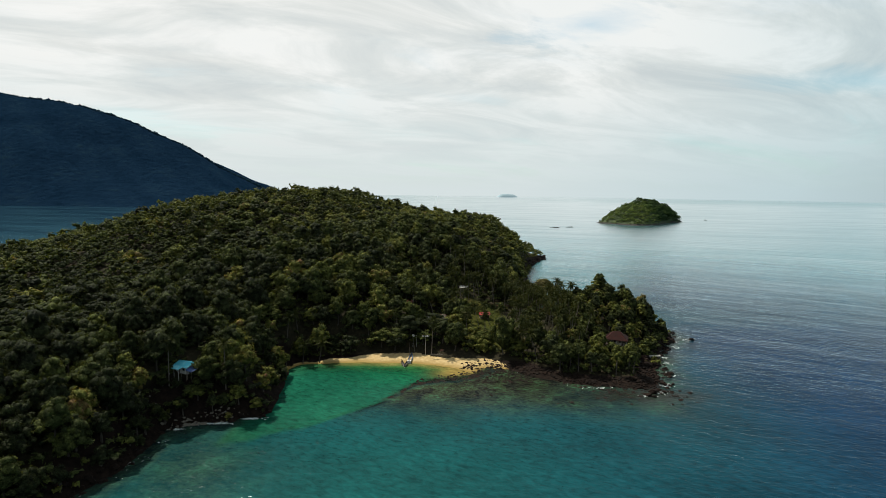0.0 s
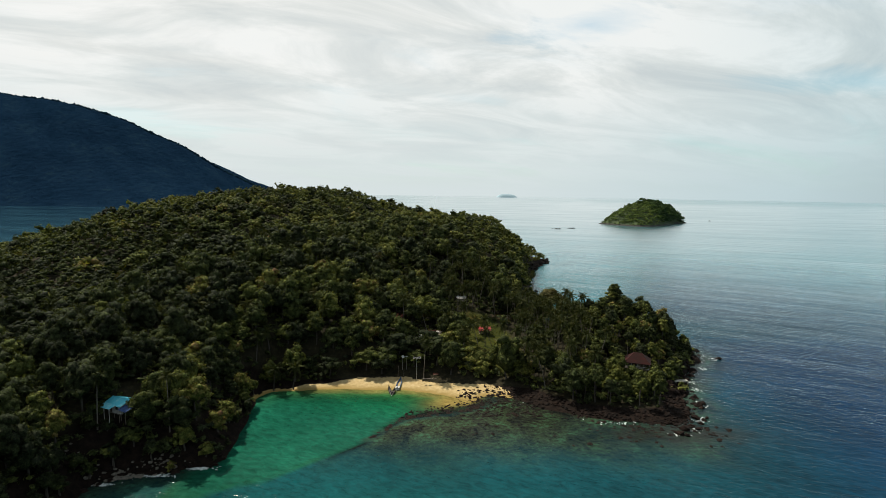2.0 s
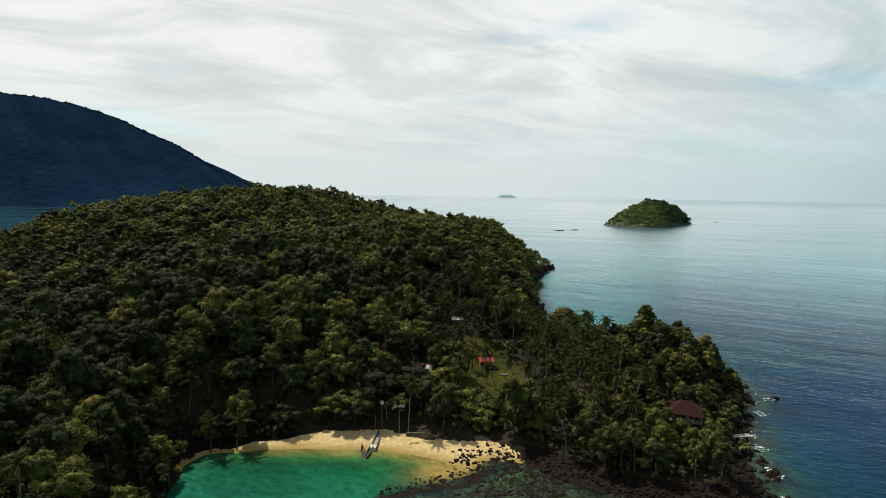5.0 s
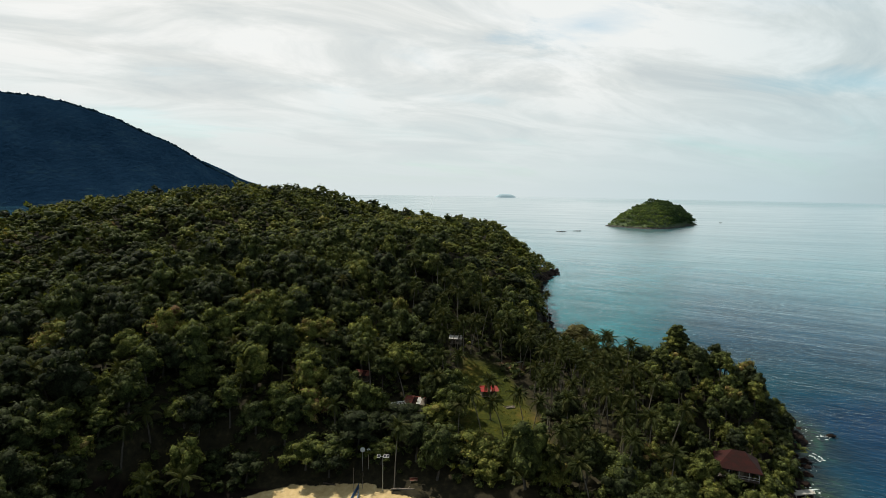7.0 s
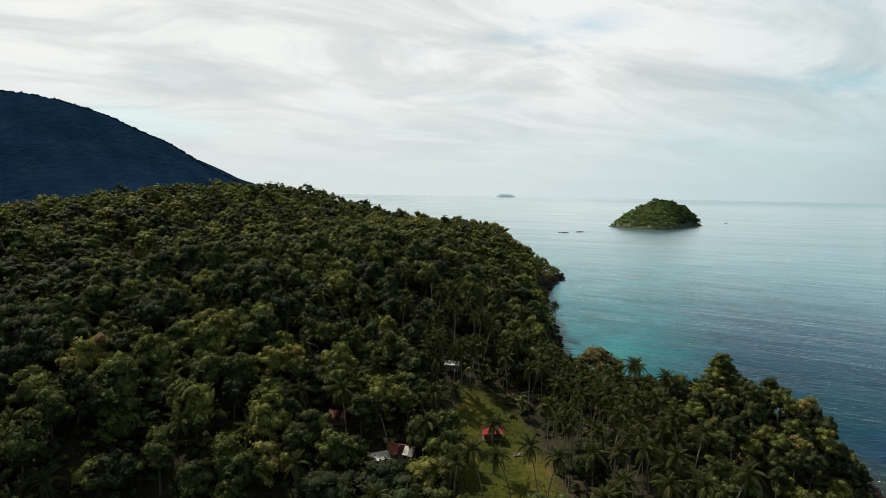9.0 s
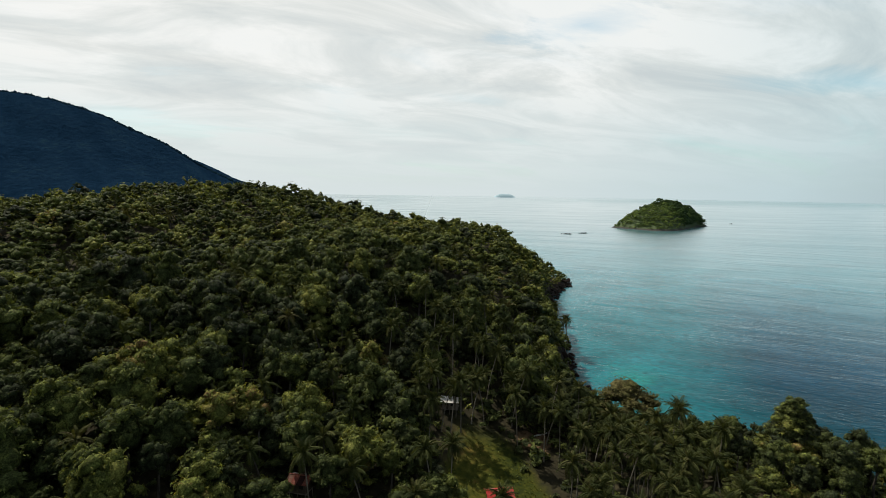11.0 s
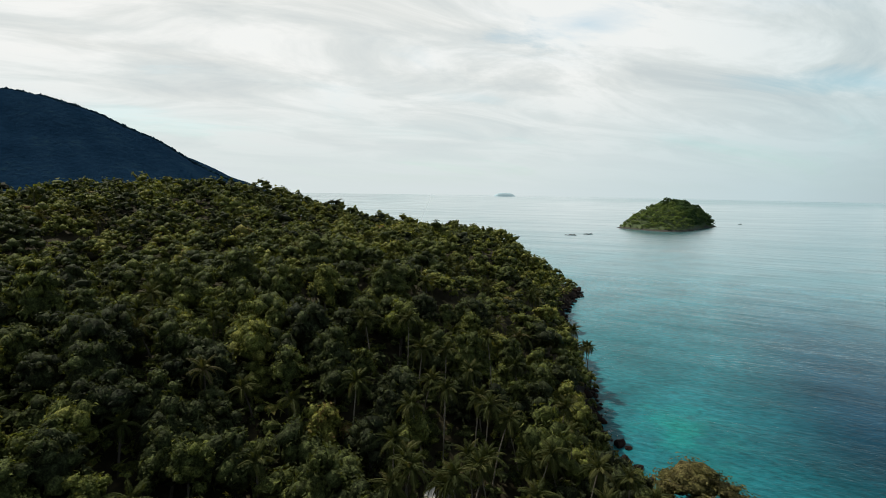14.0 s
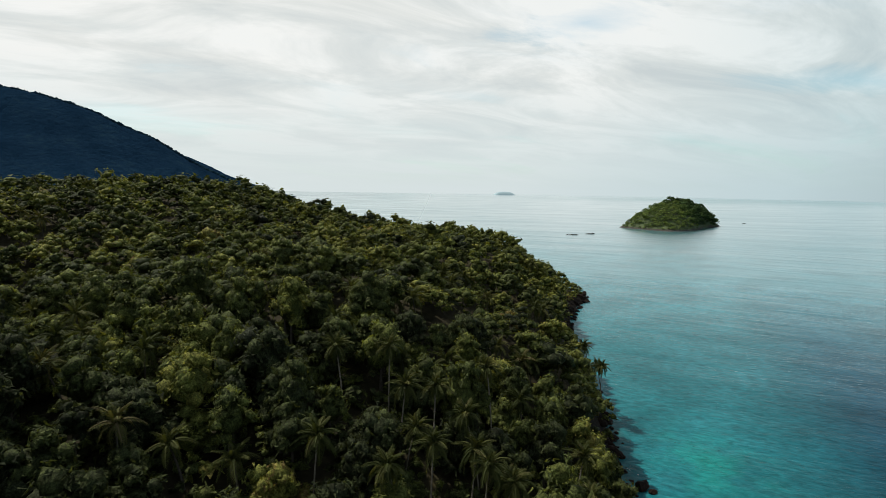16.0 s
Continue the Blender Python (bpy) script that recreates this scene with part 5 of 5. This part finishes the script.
z = float(ground_z(np.array([37.2]), np.array([219.5]))[0])
root.matrix_basis = pose(37.2, 219.5, z, 0, 0, -8)
for i in range(7):
    part("tread", box(1.5, 0.28, 0.1, (0, 0.75 * i - 2.0, 0.12 + 0.12 * i)), mat_grey_wood, root)
for px_ in (-0.7, 0.7):
    part("stringer", box(0.1, 5.4, 0.12, (px_, 0.25, 0.4), (9, 0, 0)), mat_grey_wood, root)
tagged(root, "short flight of weathered wooden steps on the grass", "steps")
root = new("beach_bench")
z = float(ground_z(np.array([2.2]), np.array([219.0]))[0])
root.matrix_basis = pose(2.2, 219.0, z, 0, 0, 6)
for o in (-0.2, 0, 0.2):
    part("seat_slat", box(1.9, 0.17, 0.05, (0, o, 0.46)), mat_rust_roof, root, "faded red slat")
for px_ in (-0.75, 0.75):
    for py_ in (-0.2, 0.2):
        part("leg", box(0.08, 0.08, 0.9, (px_, py_, 0.0)), mat_grey_wood, root)
for o in (0.7, 0.9):
    part("back_slat", box(1.9, 0.05, 0.14, (0, 0.28, o)), mat_rust_roof, root, "faded red slat")
tagged(root, "faded red wooden bench in the shade behind the beach", "bench")

# ---- the small motor boat far out ----
root = new("motor_boat")
root.matrix_basis = pose(694, 1371, -0.1, 0, 0, 70)
part("hull", hull(7.0, 2.0, 0.8, 0.5), mat_hull_dark, root)
part("cabin", box(1.3, 1.8, 1.2, (0, -0.6, 1.2), bevel=0.15), mat_hull_dark, root)
tagged(root, "small dark motor boat far out on the calm sea", "boat")

# ================= rocks and foam =================
ROCK_V, ROCK_F = BALLS[2]
CHIP_V, CHIP_F = BALLS[1]


def rock_arrays(r):
    """A weathered block: a sphere cut by a few flat planes, then roughened."""
    v = ROCK_V.copy()
    for _ in range(7):
        nrm = unit(r.normal(size=3))
        cut = r.uniform(0.5, 0.85)
        over = v @ nrm - cut
        v = v - np.where(over > 0, over * 0.9, 0)[:, None] * nrm
    v = v * (1 + r.uniform(-0.16, 0.16, (len(v), 1)))
    return v * np.array((1.0, r.uniform(0.65, 1.0), r.uniform(0.5, 0.8))), ROCK_F


ROCKS = [rock_arrays(rng) for _ in range(10)]
STONES = [(CHIP_V * (1 + rng.uniform(-0.22, 0.22, (len(CHIP_V), 1))) * np.array((1.1, rng.uniform(0.7, 1.0), rng.uniform(0.5, 0.8))), CHIP_F) for _ in range(10)]
rock_meshes = []
for v, f in ROCKS:
    me = numpy_mesh("boulder", v, f)
    me.materials.append(mat_rock)
    rock_meshes.append(me)
rubble = Mass()
foam = Mass()


def foam_patch(x, y, s):
    k = 9
    a = np.arange(k) / k * 2 * math.pi
    r = s * rng.uniform(0.35, 1.0, k)
    st = rng.uniform(0, math.pi)
    u, v = np.cos(a) * r * 1.8, np.sin(a) * r * 0.6
    co = np.stack([x + u * math.cos(st) - v * math.sin(st), y + u * math.sin(st) + v * math.cos(st), np.full(k, 0.06)], 1)
    foam.add((np.concatenate([co, [(x, y, 0.14)]]), np.array([(i, (i + 1) % k, k) for i in range(k)])), 0.5)


def shore_samples(x0, x1, y0, y1, gap):
    """Places along the shore line inside a stretch of the plan, with the outward direction."""
    out = []
    for a, b in zip(SHORE, np.roll(SHORE, -1, 0)):
        ln = math.hypot(*(b - a))
        for i in range(int(ln / gap) + (rng.random() < (ln / gap) % 1)):
            p = a + (b - a) * rng.random()
            if x0 < p[0] < x1 and y0 < p[1] < y1:
                out.append((p, np.array((b[1] - a[1], -(b[0] - a[0]))) / (ln + 1e-9)))
    return out


def place_rocks(stretch, gap, lo, hi, smin, smax, foam_share, thing_share):
    global boulder_count
    for p, outw in shore_samples(*stretch, gap):
        q = p + outw * rng.uniform(lo, hi)
        s = smin + (smax - smin) * rng.random() ** 3.0
        z = float(max(ground_z(np.array([q[0]]), np.array([q[1]]))[0], -0.35))
        kind = int(rng.integers(len(ROCKS)))
        if rng.random() < thing_share and boulder_count < 260 and s > 0.5 * (smin + smax) * 0.55:
            ob = new("boulder", rock_meshes[kind])
            ob.matrix_basis = pose(q[0], q[1], z + s * 0.12, rng.uniform(-15, 15), rng.uniform(-15, 15), rng.uniform(0, 360)) @ Matrix.Scale(s, 4)
            tagged(ob, "boulder on the rocky shore, colour darkened for wet and shade", "boulder", "shore boulders")
            boulder_count += 1
        else:
            v, f = (ROCKS if s > 0.7 else STONES)[kind]
            rubble.add((turned(v * s, rng.uniform(0, 6.28)) + np.array((q[0], q[1], z + s * 0.12)), f), 0.5)
        if rng.random() < foam_share:
            for _ in range(int(rng.integers(1, 5))):
                c = q + outw * rng.uniform(0.3, 2.2) + rng.normal(size=2) * 0.9
                foam_patch(c[0], c[1], rng.uniform(0.08, 0.26))


boulder_count = 0
place_rocks((8, 50, 180, 212), 0.22, -7.5, 2.5, 0.2, 0.9, 0.03, 0.3)
place_rocks((44, 92, 178, 216), 0.13, -8.0, 3.5, 0.2, 1.0, 0.02, 0.35)
place_rocks((74, 92, 178, 200), 0.45, -1.0, 5.5, 0.35, 1.5, 0.10, 0.5)
place_rocks((84, 122, 205, 275), 0.30, -5.0, 3.0, 0.4, 2.3, 0.22, 0.6)
place_rocks((-90, -50, 100, 164), 0.5, -4.0, 2.0, 0.4, 1.6, 0.14, 0.4)
place_rocks((55, 118, 300, 570), 0.9, -3.0, 3.0, 0.6, 2.4, 0.08, 0.5)
place_rocks((20, 92, 178, 216), 0.11, -8.5, 0.5, 0.15, 0.75, 0.0, 0.0)
# loose stones on the sand and in the shallows by the reef's edge
for _ in range(110):
    t = rng.random()
    x, y = -8 + 26 * t + rng.normal() * 1.5, 189 + 11 * t + rng.normal() * 1.2
    v, f = STONES[int(rng.integers(10))]
    rubble.add((turned(v * rng.uniform(0.15, 0.55), rng.uniform(0, 6.28)) + np.array((x, y, -0.02)), f), 0.5)
for _ in range(900):
    x, y = 10 + 26 * rng.random() ** 0.8, rng.uniform(188, 209)
    if y > 211 - 0.12 * x + 2 * rng.normal() or (x < 15 and rng.random() < 0.6):
        continue
    v, f = STONES[int(rng.integers(10))]
    rubble.add((turned(v * np.array((1, 1, 0.7)) * (0.12 + 0.5 * rng.random() ** 2), rng.uniform(0, 6.28)) + np.array((x, y, float(max(ground_z(np.array([x]), np.array([y]))[0], 0)))), f), 0.5)
# the reef's edge: a broken line of dark rock that just stands out of the water
for _ in range(230):
    x = 18 - 34 * rng.random() ** 1.5
    y = float(np.interp(x, [-28, -19, -14, -8, 0, 14, 22], [160, 168.5, 178, 187.5, 190.6, 196, 203])) - 1.2 + rng.normal() * np.interp(x, [-22, 0, 18], [0.5, 0.8, 1.3])
    v, f = STONES[int(rng.integers(10))]
    rubble.add((turned(v * np.array((1.3, 1.3, 0.35)) * (0.2 + 0.6 * rng.random() ** 2), rng.uniform(0, 6.28)) + np.array((x, y, -0.05)), f), 0.5)
for _ in range(55):
    x, y = rng.uniform(5, 80), rng.uniform(168, 192)
    v, f = STONES[int(rng.integers(10))]
    rubble.add((turned(v * rng.uniform(0.2, 0.7), rng.uniform(0, 6.28)) + np.array((x, y, -0.12)), f), 0.5)
# a bank of pale dry stones under the trees
mat_pale_rock, n, out = material("pale shore stone")
g = n.noise(n.position(), 2.0, 5)
surface(n, out, n.ramp(g, [(0.3, (0.06, 0.05, 0.04)), (0.7, (0.17, 0.15, 0.12))]), 0.9, bump=g, strength=0.6)
pale = Mass()
for _ in range(170):
    t = rng.normal() * 5.0
    x, y = -72.0 + t, 152.2 + 0.36 * t + rng.normal() * 0.9
    v, f = STONES[int(rng.integers(10))]
    pale.add((turned(v * (0.2 + 0.5 * rng.random() ** 2), rng.uniform(0, 6.28)) + np.array((x, y, max(0.05, float(ground_z(np.array([x]), np.array([y]))[0])))), f), 0.5)
pale.build("stone_bank", mat_pale_rock, "pale dry stones heaped on the bank under trees", "stones")
for _ in range(260):
    x, y = 70 + rng.normal() * 14, 179.5 + rng.normal() * 4.0
    if 44 < x < 93 and y < 188:
        v, f = STONES[int(rng.integers(10))]
        rubble.add((turned(v * np.array((1, 1, 0.6)) * (0.15 + 0.9 * rng.random() ** 3), rng.uniform(0, 6.28)) + np.array((x, y, -0.08)), f), 0.5)
rubble.build("rubble", mat_rock, "dark loose stones along the water's edge", "stones")
# breaking water off the left bank and the cape
for cx, cy, sx_, sy_, count in ((-57.5, 156.2, 3.6, 0.7, 130), (-66, 152.4, 4.5, 0.6, 70), (-76, 148.2, 3.0, 0.6, 30), (-79, 128, 1.5, 1.0, 14), (79, 180.5, 2.8, 1.6, 42), (85, 187, 2.0, 2.0, 40), (91, 199, 1.6, 2.6, 34), (96, 212, 1.5, 2.0, 20), (98, 220, 1.4, 2.0, 18), (58, 184, 7, 1.2, 16), (74, 177, 2.2, 1.0, 22), (110, 236, 1.6, 2.0, 18), (121, 248, 1.6, 1.4, 16)):
    for _ in range(count):
        foam_patch(cx + rng.normal() * sx_ * 0.6, cy + rng.normal() * sy_ * 0.6, rng.uniform(0.1, 0.5))
mat_foam, n, out = material("sea foam")
surface(n, out, n.ramp(n.noise(n.position(), 5.0, 4), [(0.35, (0.20, 0.24, 0.24)), (0.6, (0.62, 0.65, 0.64))]), 1.0).inputs["Specular IOR Level"].default_value = 0.0
foam.build("sea_foam", mat_foam, "white broken foam round the shore rocks", "foam")

# big boulders off the east side of the headland
for x, y, s in ((113.5, 563, 3.0), (108, 553, 3.4), (110, 549, 2.4), (81, 478, 2.2), (79, 470, 1.8), (80, 461, 2.6), (75, 455, 1.8), (74, 446, 2.2), (77, 449, 1.3), (64, 339, 1.9), (66, 337, 0.9), (63, 330, 2.1), (65, 327, 1.3), (62.5, 323, 1.7), (66, 321, 1.0), (93, 515, 2.4), (77, 180, 1.5), (79.5, 182, 1.1), (81, 180, 0.8), (74, 177, 1.3), (76, 176, 0.8), (84, 188, 1.4), (86, 186.5, 0.9), (90, 198, 1.6), (92.5, 200, 1.0), (123, 248, 1.2)):
    ob = new("boulder", rock_meshes[int(rng.integers(10))])
    ob.matrix_basis = pose(x, y, 0.25 * s, rng.uniform(-15, 15), rng.uniform(-15, 15), rng.uniform(0, 360)) @ Matrix.Diagonal((s * 1.2, s, s, 1))
    tagged(ob, "large dark boulder standing in the sea off the headland", "boulder", "shore boulders")

# rocks awash between the headland and the island
for cx, cy, ln in ((227, 1022, 9), (259, 1043, 7)):
    for _ in range(9):
        s = rng.uniform(1.2, 2.8)
        ob = new("skerry", rock_meshes[int(rng.integers(10))])
        ob.matrix_basis = pose(cx + rng.uniform(-ln, ln), cy + rng.uniform(-2, 2), 0.1, 0, 0, rng.uniform(0, 360)) @ Matrix.Diagonal((s * 1.6, s, s * 0.8, 1))
        tagged(ob, "low dark rock awash in the calm sea", "rock", "rocks awash")
